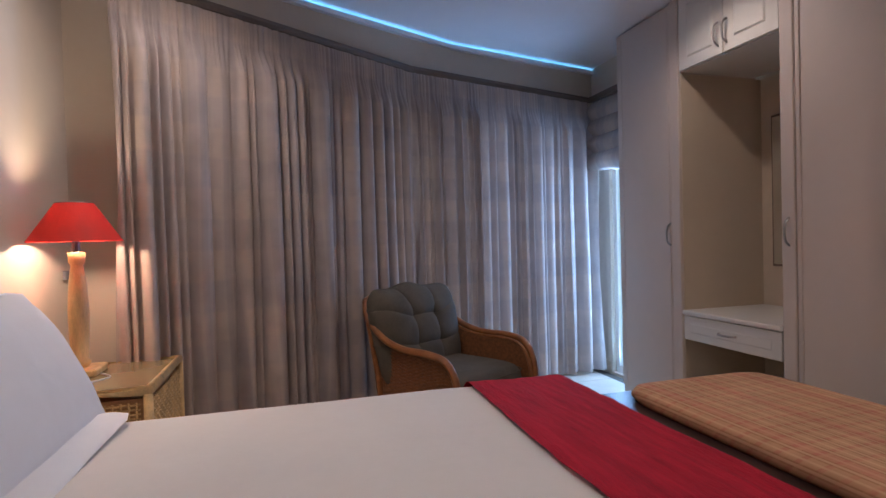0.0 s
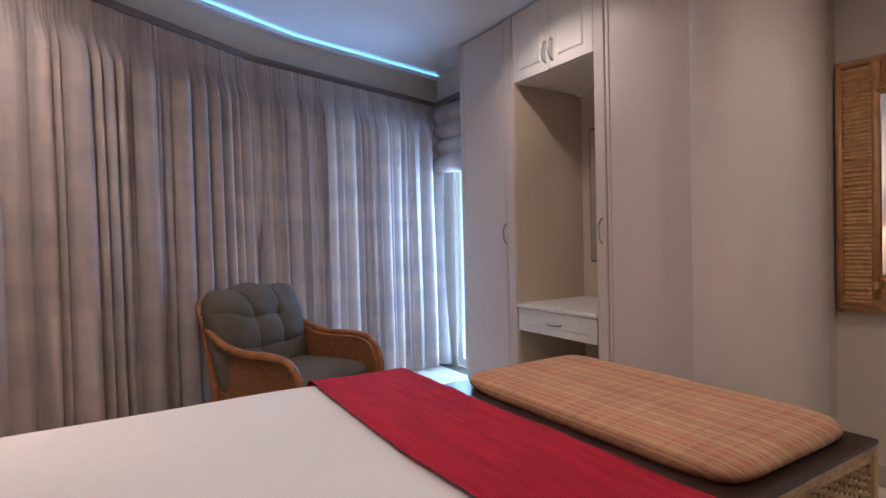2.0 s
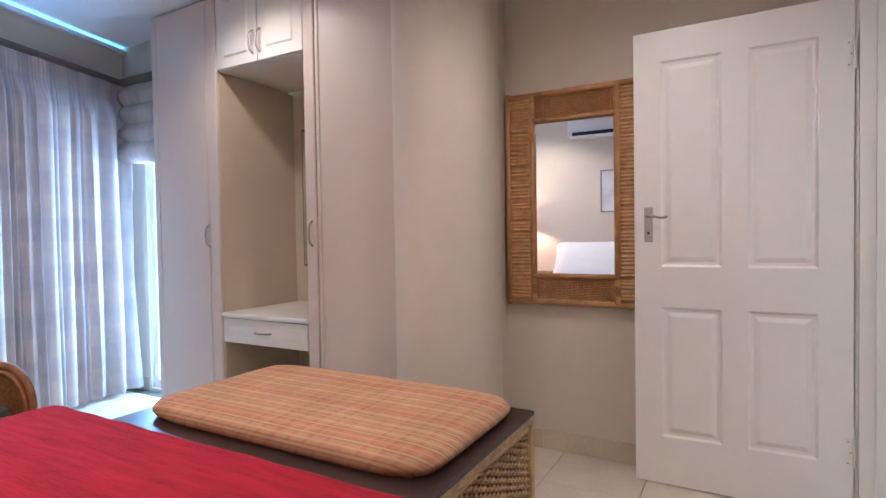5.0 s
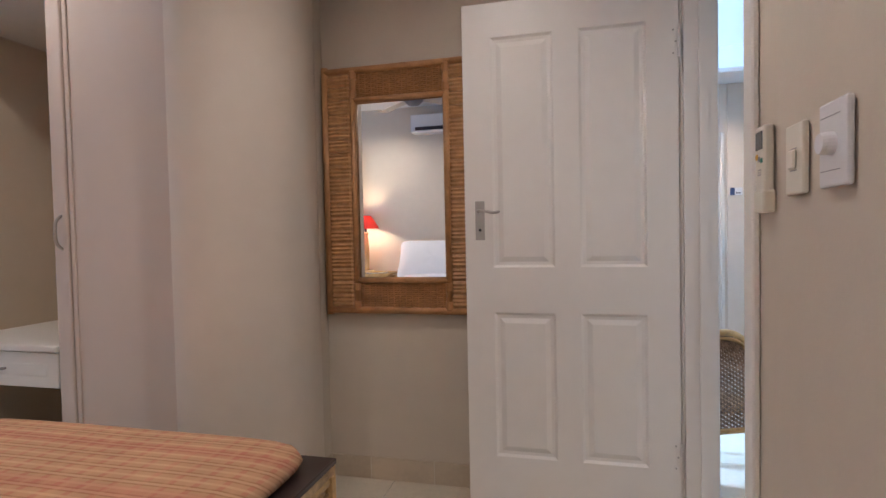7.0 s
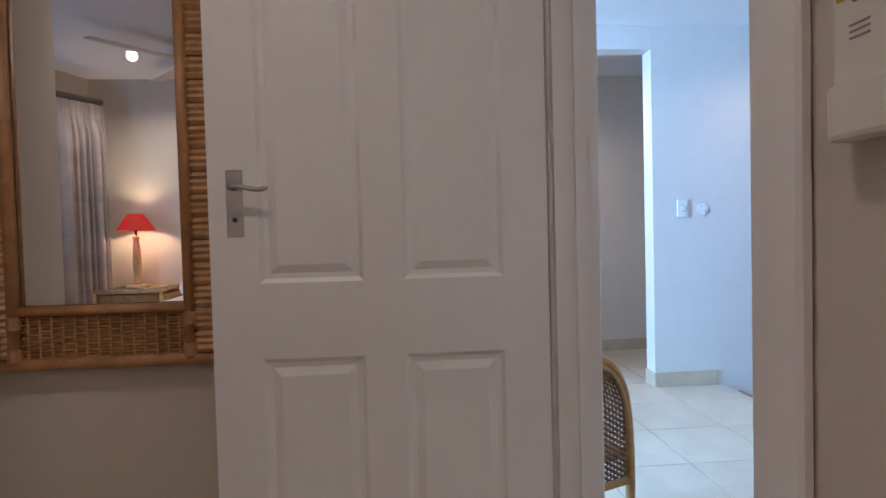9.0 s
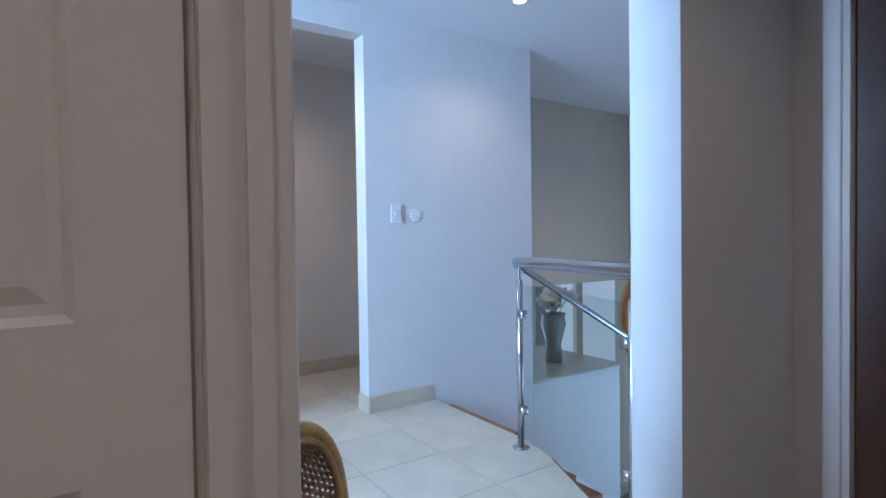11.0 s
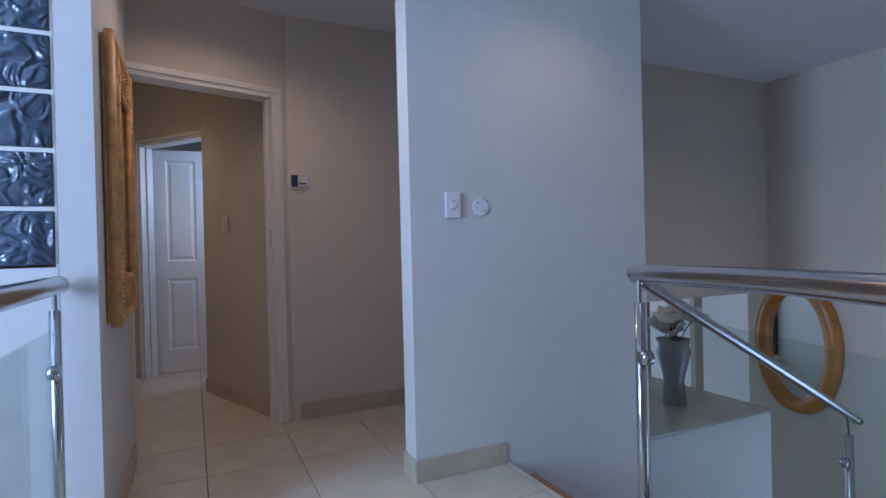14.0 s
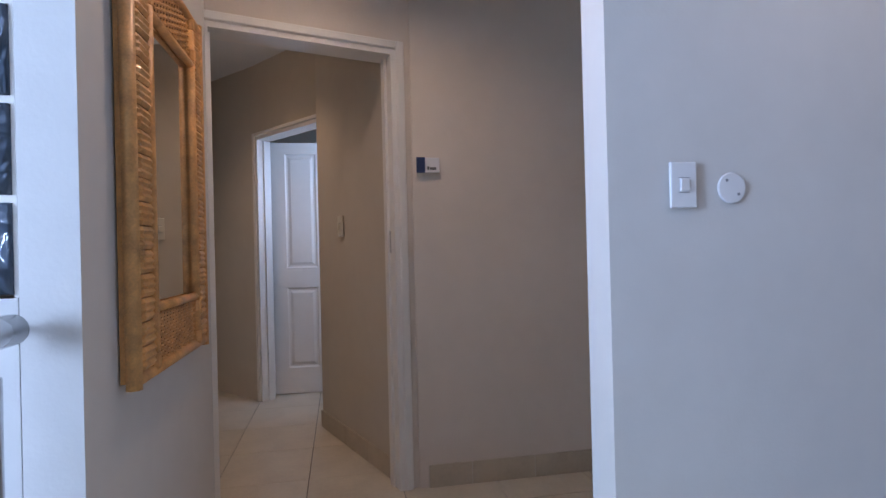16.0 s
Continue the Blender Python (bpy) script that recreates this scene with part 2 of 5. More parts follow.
def box(bm, x0, x1, y0, y1, z0, z1, bevel=0.0, m=None, seg=1):
    vs = [bm.verts.new((x, y, z)) for z in (z0, z1) for y in (y0, y1) for x in (x0, x1)]
    fs = [bm.faces.new([vs[i] for i in q]) for q in ((0, 2, 3, 1), (4, 5, 7, 6), (0, 1, 5, 4), (2, 6, 7, 3), (0, 4, 6, 2), (1, 3, 7, 5))]
    if bevel:
        es = list({e for f in fs for e in f.edges})
        r = bmesh.ops.bevel(bm, geom=es, offset=bevel, segments=seg, affect="EDGES", profile=0.5)
        vs = list({v for f in r["faces"] for v in f.verts} | {v for v in vs if v.is_valid})
    if m is not None:
        bmesh.ops.transform(bm, matrix=m, verts=vs)
    return bm


def prism(bm, pts, z0, z1):
    lo = [bm.verts.new((x, y, z0)) for x, y in pts]
    hi = [bm.verts.new((x, y, z1)) for x, y in pts]
    n = len(pts)
    for i in range(n):
        bm.faces.new((lo[i], lo[(i + 1) % n], hi[(i + 1) % n], hi[i]))
    bm.faces.new(lo[::-1]), bm.faces.new(hi)
    return bm


def tube(bm, pts, r, n=8, closed=False, flat=1.0):
    """A round bar along a line. r: one radius or one for each point."""
    pts = [Vector(p) for p in pts]
    k = len(pts)
    rings, side = [], None
    for i, p in enumerate(pts):
        a = pts[i - 1] if (i or closed) else p
        b = pts[(i + 1) % k] if (i < k - 1 or closed) else p
        d = (b - a).normalized()
        if side is None:
            side = d.cross(Vector((0, 0, 1)))
            if side.length < 0.1:
                side = d.cross(Vector((1, 0, 0)))
        side = (side - d * side.dot(d)).normalized()
        up = d.cross(side)
        ri = r[i] if isinstance(r, (list, tuple)) else r
        rings.append([bm.verts.new(p + side * ri * math.cos(2 * math.pi * j / n) + up * ri * flat * math.sin(2 * math.pi * j / n)) for j in range(n)])
    for i in range(k if closed else k - 1):
        a, b = rings[i], rings[(i + 1) % k]
        for j in range(n):
            bm.faces.new((a[j], a[(j + 1) % n], b[(j + 1) % n], b[j]))
    if not closed:
        bm.faces.new(rings[0][::-1]), bm.faces.new(rings[-1])
    return bm


def curve(pts, n=8):
    """A smooth line through the points."""
    P = [Vector(p) for p in pts]
    out = []
    for i in range(len(P) - 1):
        a, b, c, d = P[max(i - 1, 0)], P[i], P[i + 1], P[min(i + 2, len(P) - 1)]
        for j in range(n):
            t = j / n
            out.append(0.5 * ((2 * b) + (c - a) * t + (2 * a - 5 * b + 4 * c - d) * t * t + (3 * b - a - 3 * c + d) * t ** 3))
    return out + [P[-1]]


def lathe(bm, prof, n=24, at=(0, 0, 0), caps=True):
    rings = [[bm.verts.new((at[0] + r * math.cos(2 * math.pi * j / n), at[1] + r * math.sin(2 * math.pi * j / n), at[2] + z)) for j in range(n)] for r, z in prof]
    for a, b in zip(rings, rings[1:]):
        for j in range(n):
            bm.faces.new((a[j], a[(j + 1) % n], b[(j + 1) % n], b[j]))
    if caps and prof[0][0] > 1e-4:
        bm.faces.new(rings[0][::-1])
    if caps and prof[-1][0] > 1e-4:
        bm.faces.new(rings[-1])
    return bm


def grid(bm, nu, nv, f, uvf=None, closed=False):
    """A sheet of nu by nv cells at the places f(u, v)."""
    vs = [[bm.verts.new(f(i / nu, j / nv)) for j in range(nv + 1)] for i in range(nu + (0 if closed else 1))]
    uvl = bm.loops.layers.uv.verify() if uvf else None
    for i in range(nu):
        for j in range(nv):
            q = ((i, j), (i + 1, j), (i + 1, j + 1), (i, j + 1))
            fc = bm.faces.new([vs[a % len(vs)][b] for a, b in q])
            if uvl:
                for lp, (a, b) in zip(fc.loops, q):
                    lp[uvl].uv = uvf(a / nu, b / nv)
    return bm


def weave(bm, f, strands, stakes, r, amp, stake_r=None, along=None):
    """Woven cane on the surface f(u, v) -> (place, normal): strands run along u, in front of and behind the stakes that stand along v."""
    for i in range(strands):
        v = (i + 0.5) / strands
        pts = []
        for k in range(stakes * 2 + 1):
            u = k / (stakes * 2)
            p, nrm = f(u, v)
            s = math.sin(math.pi * (k / 2 + 0.5) + (math.pi if i % 2 else 0))
            pts.append(Vector(p) + Vector(nrm) * amp * s)
        tube(bm, pts, r, 4)
    for k in range(stakes):
        u = (k + 0.5) / stakes
        tube(bm, [f(u, j / 6)[0] for j in range(7)], stake_r or r, 4)
    return bm


# ---- the large structure ----


def clip(poly, a, b, c):
    """The part of a polygon where a x + b y <= c."""
    out = []
    for i, p in enumerate(poly):
        q = poly[(i + 1) % len(poly)]
        dp, dq = a * p[0] + b * p[1] - c, a * q[0] + b * q[1] - c
        if dp <= 0:
            out.append(p)
        if (dp < 0 < dq) or (dq < 0 < dp):
            t = dp / (dp - dq)
            out.append((p[0] + t * (q[0] - p[0]), p[1] + t * (q[1] - p[1])))
    return out


def wall(name, a, b, t, z0=-0.02, z1=CEIL, holes=(), m=WALL):
    """From a to b; thickness t to the left of the way; holes: (from, to, bottom, top) along it."""
    d = Vector((b[0] - a[0], b[1] - a[1]))
    length = d.length
    d.normalize()
    bm = B()
    cuts = sorted(holes)
    s = 0.0
    spans = []
    for h0, h1, zb, zt in cuts:
        spans.append((s, h0, z0, z1))
        if zb > z0:
            spans.append((h0, h1, z0, zb))
        if zt < z1:
            spans.append((h0, h1, zt, z1))
        s = h1
    spans.append((s, length, z0, z1))
    for s0, s1, za, zb in spans:
        if s1 - s0 > 1e-4:
            box(bm, s0, s1, min(0, t), max(0, t), za, zb)
    at = Matrix.Translation((a[0], a[1], 0)) @ Matrix.Rotation(math.atan2(d.y, d.x), 4, "Z")
    return structure(name, bm, m, at=at)


WX = -0.97
wall("wall_west", (WX, -0.49), (WX, 3.2), 0.1)
NORTH = [(-1.1, 2.80), (-0.39, 3.04), (0.2, 3.33), (1.18, 3.79), (2.60, 4.15)]
for i, (p, q) in enumerate(zip(NORTH, NORTH[1:])):
    wall("wall_north", p, q, 0.1, holes=[(0.0, 1.35, 0.1, 2.1)] if i == 3 else [(0.55, 1.082, 0.1, 2.1)] if i == 2 else ())
wall("wall_window", (2.57, 4.2), (2.57, 2.9), 0.1, holes=[(0.30, 1.1, 0.02, 2.08)])
wall("wall_east", (2.86, 1.124), (2.86, -0.49), 0.12)
wall("wall_behind_wardrobe", (2.965, 1.42), (2.965, 3.5), -0.05)
wall("wall_behind_wardrobe", (2.5, 3.5), (3.0, 3.5), 0.08)
wall("wall_south", (WX, -0.39), (2.86, -0.39), -0.10, holes=[(1.922 - WX, 2.71 - WX, -0.02, 2.05)])
structure("ceiling", box(B(), WX - 0.1, 3.0, -0.49, 4.3, CEIL, CEIL + 0.1), CEILM)
# hall
wall("wall_switch", (4.93, -1.715), (4.93, -3.085), 0.125, -2.9, HCEIL, m=WALLB)
wall("wall_recess", (6.086, -1.383), (6.076, -3.085), 0.1, -2.9, HCEIL, m=WALLG)
wall("wall_bulkhead", (5.92, -3.085), (5.92, -5.7), 0.1, 0.55, HCEIL)
wall("wall_recess_back", (5.058, -3.085), (6.076, -3.085), 0.1, 0, HCEIL)
wall("wall_door", (5.843, -0.475), (6.101, -1.383), 0.12, -0.02, HCEIL, m=WALLG, holes=[(0.074, 0.881, -0.02, 1.974)])
wall("wall_wicker_mirror", (4.83, -0.567), (5.86, -0.567), 0.105, -0.02, HCEIL, m=WALLB)
wall("wall_corridor", (6.101, -1.319), (7.098, -0.929), -0.1, -0.02, HCEIL)

wall("wall_corridor_north", (5.843, -0.412), (8.27, 0.42), 0.1, -0.02, HCEIL)
wall("wall_corridor_end", (7.816, -0.444), (8.27, -0.022), -0.1, -0.02, HCEIL)
wall("wall_far_door", (7.816, -0.444), (7.109, -0.992), 0.10, -0.02, HCEIL, holes=[(0.032, 0.833, -0.02, 1.932)])
wall("wall_far_room", (9.75, 0.6), (9.75, -2.2), 0.1, -0.02, HCEIL)
wall("wall_far_room", (7.235, -1.636), (7.235, -1.024), -0.1, -0.02, HCEIL)
wall("wall_far_room", (7.1, -1.636), (9.75, -1.636), -0.1, -0.02, HCEIL)
wall("wall_far_room", (7.95, 0.158), (9.75, 0.158), 0.1, -0.02, HCEIL)
# void to the north, closed by a wall with its window
wall("wall_void_west", (3.02, -0.42), (3.02, 2.7), -0.1, -2.9, 2.9, m=WALLB)
wall("wall_void_north", (3.0, 2.6), (4.95, 2.6), 0.12, -2.9, 2.9, holes=[(0.08, 0.80, 0.6, 2.6)], m=WALLB)
# stairwell to the south
structure("wall_corner", prism(B(), [(2.960, -1.828), (3.118, -1.790), (3.16, -5.7), (2.960, -5.7)], -2.9, HCEIL), WALLB)
wall("wall_hall_south", (1.0, -2.60), (2.959, -2.60), -0.12, -0.02, HCEIL, holes=[(1.04, 1.80, -0.02, 2.03)], m=WALLB)
wall("wall_hall_west", (1.0, -2.72), (1.0, -0.4), 0.1, -0.02, HCEIL, m=WALLB)
wall("wall_stair_south", (3.0, -5.6), (8.0, -5.6), -0.12, -2.9, HCEIL, holes=[(3.13, 3.73, -1.9, 0.52), (3.79, 4.6, -1.9, 0.52)])
structure("ledge_wall", box(B(), 4.93, 5.92, -4.11, -3.085, -2.9, -0.05, 0.006), WALLB)
structure("ceiling_hall", prism(B(), [(0.9, -0.49), (0.9, -5.8), (9.9, -5.8), (9.9, 0.9), (4.9, 0.9), (4.9, -0.43), (4.0, -0.49)], HCEIL, HCEIL + 0.1), CEILM)
structure("ceiling_void", box(B(), 2.9, 5.0, -0.5, 2.8, 2.9, 3.0), CEILM)
structure("beam_recess", box(B(), 4.93, 5.053, -1.714, -0.552, 2.29, HCEIL), WALLB)
structure("beam_void", box(B(), 3.0, 4.83, -0.49, -0.40, HCEIL - 0.03, 2.95), WALLB)
structure("ground_floor_slab", box(B(), 2.0, 8.0, -5.8, 2.8, -3.0, -2.9), TILEM)
structure("lower_floor_slab", box(B(), 5.9, 8.0, -5.8, -2.0, -1.95, -1.85), TILEM)
structure("ground", box(B(), -60, 60, -60, 60, -3.2, -3.05), mat("paving", (0.22, 0.2, 0.17), 0.9, var=0.2))

# floor regions: bedroom, doorway and hall, far rooms
ROOM = [(WX, -0.44), (2.95, -0.44), (2.95, 4.2), (WX, 4.2)]
FAR = [(6.105, -2.17), (9.75, -2.17), (9.75, 0.6), (6.105, 0.6)]
HALL_A = [(0.9, -0.44), (0.9, -1.80), (3.10, -1.80), (3.10, -0.44)]
HALL_C = [(0.9, -1.80), (0.9, -2.72), (2.972, -2.72), (2.972, -1.80)]
HALL_B = [(3.10, -0.44), (3.10, -1.80), (3.30, -1.89), (3.80, -2.13), (4.15, -2.19), (6.105, -2.19), (6.105, -0.44)]
slab = structure("floor", prism(prism(prism(prism(prism(B(), HALL_C, -0.25, -0.006), ROOM, -0.25, -0.006), HALL_A, -0.25, -0.006), HALL_B, -0.25, -0.006), FAR, -0.25, -0.006), GROUT)


def inside(poly, x, y):
    return all((poly[(i + 1) % len(poly)][0] - p[0]) * (y - p[1]) - (poly[(i + 1) % len(poly)][1] - p[1]) * (x - p[0]) <= 1e-9 for i, p in enumerate(poly))

# ---- doors, windows, fittings of the building ----


def panel_leaf(name, w, h, panels, at, label, lever=True, m=WHITE):
    """A moulded panel door leaf in its own x (from the hinge) and z; y is its thickness."""
    d = structure(name, B_grid_leaf(w, h, panels), m, at=at)
    for x0, x1, z0, z1 in panels:
        for s in (-1, 1):
            bm = B()
            rr = [(0.0, 0.0195), (0.010, 0.012), (0.022, 0.011), (0.042, 0.018)]
            loops = []
            for ins, yy in rr:
                loops.append([bm.verts.new((a, yy * s, c)) for a, c in ((x0 + ins, z0 + ins), (x1 - ins, z0 + ins), (x1 - ins, z1 - ins), (x0 + ins, z1 - ins))])
            for a, b in zip(loops, loops[1:]):
                for j in range(4):
                    bm.faces.new((a[j], a[(j + 1) % 4], b[(j + 1) % 4], b[j]))
            bm.faces.new(loops[-1])
            part("panel", bm, m, d)
    if lever:
        for s in (-1, 1):
            hnd = part("door_handle", box(B(), w - 0.080, w - 0.042, 0.019 * s - 0.003, 0.019 * s + 0.003, 1.09, 1.245, 0.0015), SATIN, d, "satin metal lever handle on a long plate")
            part("keyhole", lathe(B(), [(0.006, 0), (0.006, 0.003)], 10), BLACK, hnd, at=Matrix.Translation((w - 0.061, 0.0215 * s, 1.13)) @ Matrix.Rotation(radians(-90 * s), 4, "X"))
            part("lever", tube(tube(B(), [(w - 0.061, 0.02 * s, 1.205), (w - 0.061, 0.055 * s, 1.205)], 0.008), curve([(w - 0.061, 0.052 * s, 1.205), (w - 0.085, 0.056 * s, 1.204), (w - 0.12, 0.05 * s, 1.197), (w - 0.145, 0.052 * s, 1.202)], 4), [0.0055] * 12 + [0.003]), SATIN, hnd, smooth=True)
    return d


def B_grid_leaf(w, h, panels):
    bm = B()
    t = 0.0195
    xs = sorted({0, w} | {p[0] for p in panels} | {p[1] for p in panels})
    zs = sorted({0.006, h} | {p[2] for p in panels} | {p[3] for p in panels})
    for i in range(len(xs) - 1):
        for j in range(len(zs) - 1):
            cx, cz = (xs[i] + xs[i + 1]) / 2, (zs[j] + zs[j + 1]) / 2
            if any(p[0] < cx < p[1] and p[2] < cz < p[3] for p in panels):
                box(bm, xs[i], xs[i + 1], -0.008, 0.008, zs[j], zs[j + 1])
            else:
                box(bm, xs[i], xs[i + 1], -t, t, zs[j], zs[j + 1])
    bmesh.ops.remove_doubles(bm, verts=bm.verts, dist=1e-5)
    return bm


def panels4(w, z=(0.22, 0.80, 0.98, 1.885)):
    e, g = 0.112, 0.095
    m = (w - 2 * e - g) / 2
    return [(x, x + m, a, b) for x in (e, e + m + g) for a, b in ((z[0], z[1]), (z[2], z[3]))]


door1 = panel_leaf("door_1", 0.801, 2.02, panels4(0.801), pose(2.712, -0.371, 0, 0, 0, 90), "")
for z in (0.27, 1.80):
    hg = part("hinge", box(B(), 0.004, 0.016, 0.0196, 0.0215, z - 0.055, z + 0.055, 0.0006), WHITE, door1, "painted butterfly hinge with bare screws")
    part("hinge_wing", box(box(B(), 0.016, 0.026, 0.0196, 0.0215, z + 0.030, z + 0.055, 0.0006), 0.016, 0.026, 0.0196, 0.0215, z - 0.055, z - 0.030, 0.0006), WHITE, hg)
    part("pin", tube(B(), [(-0.001, 0.024, z - 0.056), (-0.001, 0.024, z + 0.056)], 0.005), WHITE, hg)
    for dx, dz in ((0.018, 0.042), (0.010, 0.0), (0.018, -0.042)):
        part("screw", lathe(B(), [(0.0035, 0), (0.0035, 0.0015)], 8), SATIN, hg, at=Matrix.Translation((dx, 0.0215, z + dz)) @ Matrix.Rotation(radians(-90), 4, "X"))
door2 = panel_leaf("door_2", 0.775, 1.925, panels4(0.775, (0.2, 0.79, 0.97, 1.85)), pose(5.95, -0.449, 0, 0, 0, 17), "")
door3 = panel_leaf("door_3", 0.78, 1.915, panels4(0.78, (0.2, 0.81, 0.96, 1.83)), pose(7.953, -0.544, 0, 0, 0, -93), "")


def casing(name, w, h, t, at, m=WHITE, face=0.055):
    """A door frame with its casings round an opening w wide in a wall of thickness t; x along the wall from the opening's start, y through it."""
    lin = structure(name, box(B(), 0, 0.03, -0.004, t + 0.004, 0, h), m, at=at)
    part("jamb", box(B(), w - 0.03, w, -0.004, t + 0.004, 0, h), m, lin)
    part("head", box(B(), 0.03, w - 0.03, -0.004, t + 0.004, h - 0.03, h), m, lin)
    part("stop", box(box(B(), 0.03, 0.042, t * 0.45, t * 0.75, 0, h - 0.03), w - 0.042, w - 0.03, t * 0.45, t * 0.75, 0, h - 0.03), m, lin)
    for y0, y1 in ((-0.017, -0.001), (t + 0.001, t + 0.017)):
        part("casing", box(B(), -face, 0.006, y0, y1, 0, h + face, 0.004), m, lin)
        part("casing", box(B(), w - 0.006, w + face, y0, y1, 0, h + face, 0.004), m, lin)
        part("casing", box(B(), 0.0065, w - 0.0065, y0, y1, h - 0.006, h + face - 0.001, 0.004), m, lin)
    return lin


casing("door_frame", 0.788, 2.05, 0.10, pose(2.71, -0.39, 0, 0, 0, 180))
a2 = math.degrees(math.atan2(-0.908, 0.258))
dd = Vector((0.258, -0.908)).normalized()
df2 = casing("door_frame", 0.807, 1.974, 0.12, pose(5.843 + dd.x * 0.074, -0.475 + dd.y * 0.074, 0, 0, 0, a2), face=0.030)
part("strike_plate", box(B(), 0.7745, 0.7765, 0.040, 0.062, 1.06, 1.16, 0.0005), SATIN, df2, "satin metal strike plate")
for z in (0.27, 1.68):
    part("hinge", tube(B(), [(0.034, 0.118, z - 0.045), (0.034, 0.118, z + 0.045)], 0.007), SATIN, df2)
fa = math.degrees(math.atan2(-0.548, -0.707))
casing("door_frame", 0.801, 1.932, 0.10, pose(7.816 - 0.0253, -0.444 - 0.0196, 0, 0, 0, fa), face=0.02)
casing("door_frame", 0.76, 2.03, 0.12, pose(2.800, -2.60, 0, 0, 0, 180))
structure("door_4", box(B(), 2.073, 2.767, -2.68, -2.64, 0.005, 1.997, 0.002), mat("brown_door_stain", (0.10, 0.045, 0.025), 0.4, var=0.3, scale=5))

# window beside the wardrobe
win = structure("window_1", box(box(B(), 2.60, 2.64, 3.10, 3.15, 0.02, 2.08), 2.60, 2.64, 3.85, 3.90, 0.02, 2.08), WHITE)
part("window_frame", box(box(B(), 2.60, 2.64, 3.15, 3.85, 0.02, 0.08), 2.60, 2.64, 3.15, 3.85, 2.02, 2.08), WHITE, win)
part("window_frame", box(B(), 2.605, 2.635, 3.475, 3.52, 0.08, 2.02), WHITE, win)
for y0, y1 in ((3.15, 3.475), (3.52, 3.85)):
    pane = part("pane", box(B(), 2.618, 2.622, y0, y1, 0.08, 2.02), GLASS, win)
    pane.visible_shadow = False
structure("backdrop", box(B(), 2.95, 2.97, 2.9, 4.6, -0.1, 2.6), SKYPANE)
structure("window_2", box(box(B(), 0.66, 0.70, 3.59, 3.65, 0.1, 2.1), 2.35, 2.39, 4.11, 4.16, 0.1, 2.1), WHITE)
structure("backdrop", box(B(), 5.9, 9.6, -8.0, -7.95, -3.0, 2.4), SKYDIM)
# lower room's windows and void window
lw = structure("window_3", box(B(), 7.98, 8.02, -5.6, -2.2, -1.9, -0.9), WHITE)
structure("wall_lower_room", box(box(B(), 8.0, 8.1, -5.7, -2.1, -2.9, -0.75), 8.0, 8.1, -5.7, -2.1, 1.2, 2.4), WALLB)
structure("wall_lower_room", box(B(), 6.19, 8.1, -2.2, -2.1, -2.9, 1.5), WALLB)
structure("backdrop", box(B(), 8.6, 8.62, -6.0, -1.9, -1.2, 2.2), SKYPANE)
for y in (-5.55, -4.72, -3.85, -3.0, -2.25):
    part("mullion", box(B(), 8.02, 8.07, y - 0.05, y + 0.05, -0.75, 1.2), BLACK, lw)
vw = structure("window_4", box(box(box(B(), 3.08, 3.80, 2.66, 2.70, 0.6, 0.66), 3.08, 3.80, 2.66, 2.70, 2.54, 2.6), 3.42, 3.46, 2.66, 2.70, 0.66, 2.54), WHITE)
structure("ledge_top", box(B(), 4.92, 5.925, -4.12, -3.086, -0.05, -0.035, 0.004), STONE)

# curtain track
TRK = [(-0.72, 2.60), (-0.40, 2.785), (0.84, 3.575), (2.50, 4.09)]
TZ = 2.30
trk = thing("curtain_track", Matrix(), "long brown curtain rail that follows the curved outer wall", "curtain rail")
for p, q in zip(TRK, TRK[1:]):
    part("rail", tube(B(), [(*p, TZ + 0.02), (*q, TZ + 0.02)], 0.022, 8, flat=1.3), TRACK, trk)
for p in ((0.84, 3.575), (-0.72, 2.60), (2.47, 4.08)):
    part("bracket", tube(B(), [(*p, TZ + 0.02), (p[0] - 0.05, p[1] + 0.13, TZ + 0.03)], 0.012), BLACK, trk)
t2 = thing("blind_rail", Matrix(), "short brown rail above the folded roman blind", "curtain rail")
part("rail", box(B(), 2.50, 2.565, 3.02, 4.08, TZ - 0.005, TZ + 0.045, 0.006), TRACK, t2)


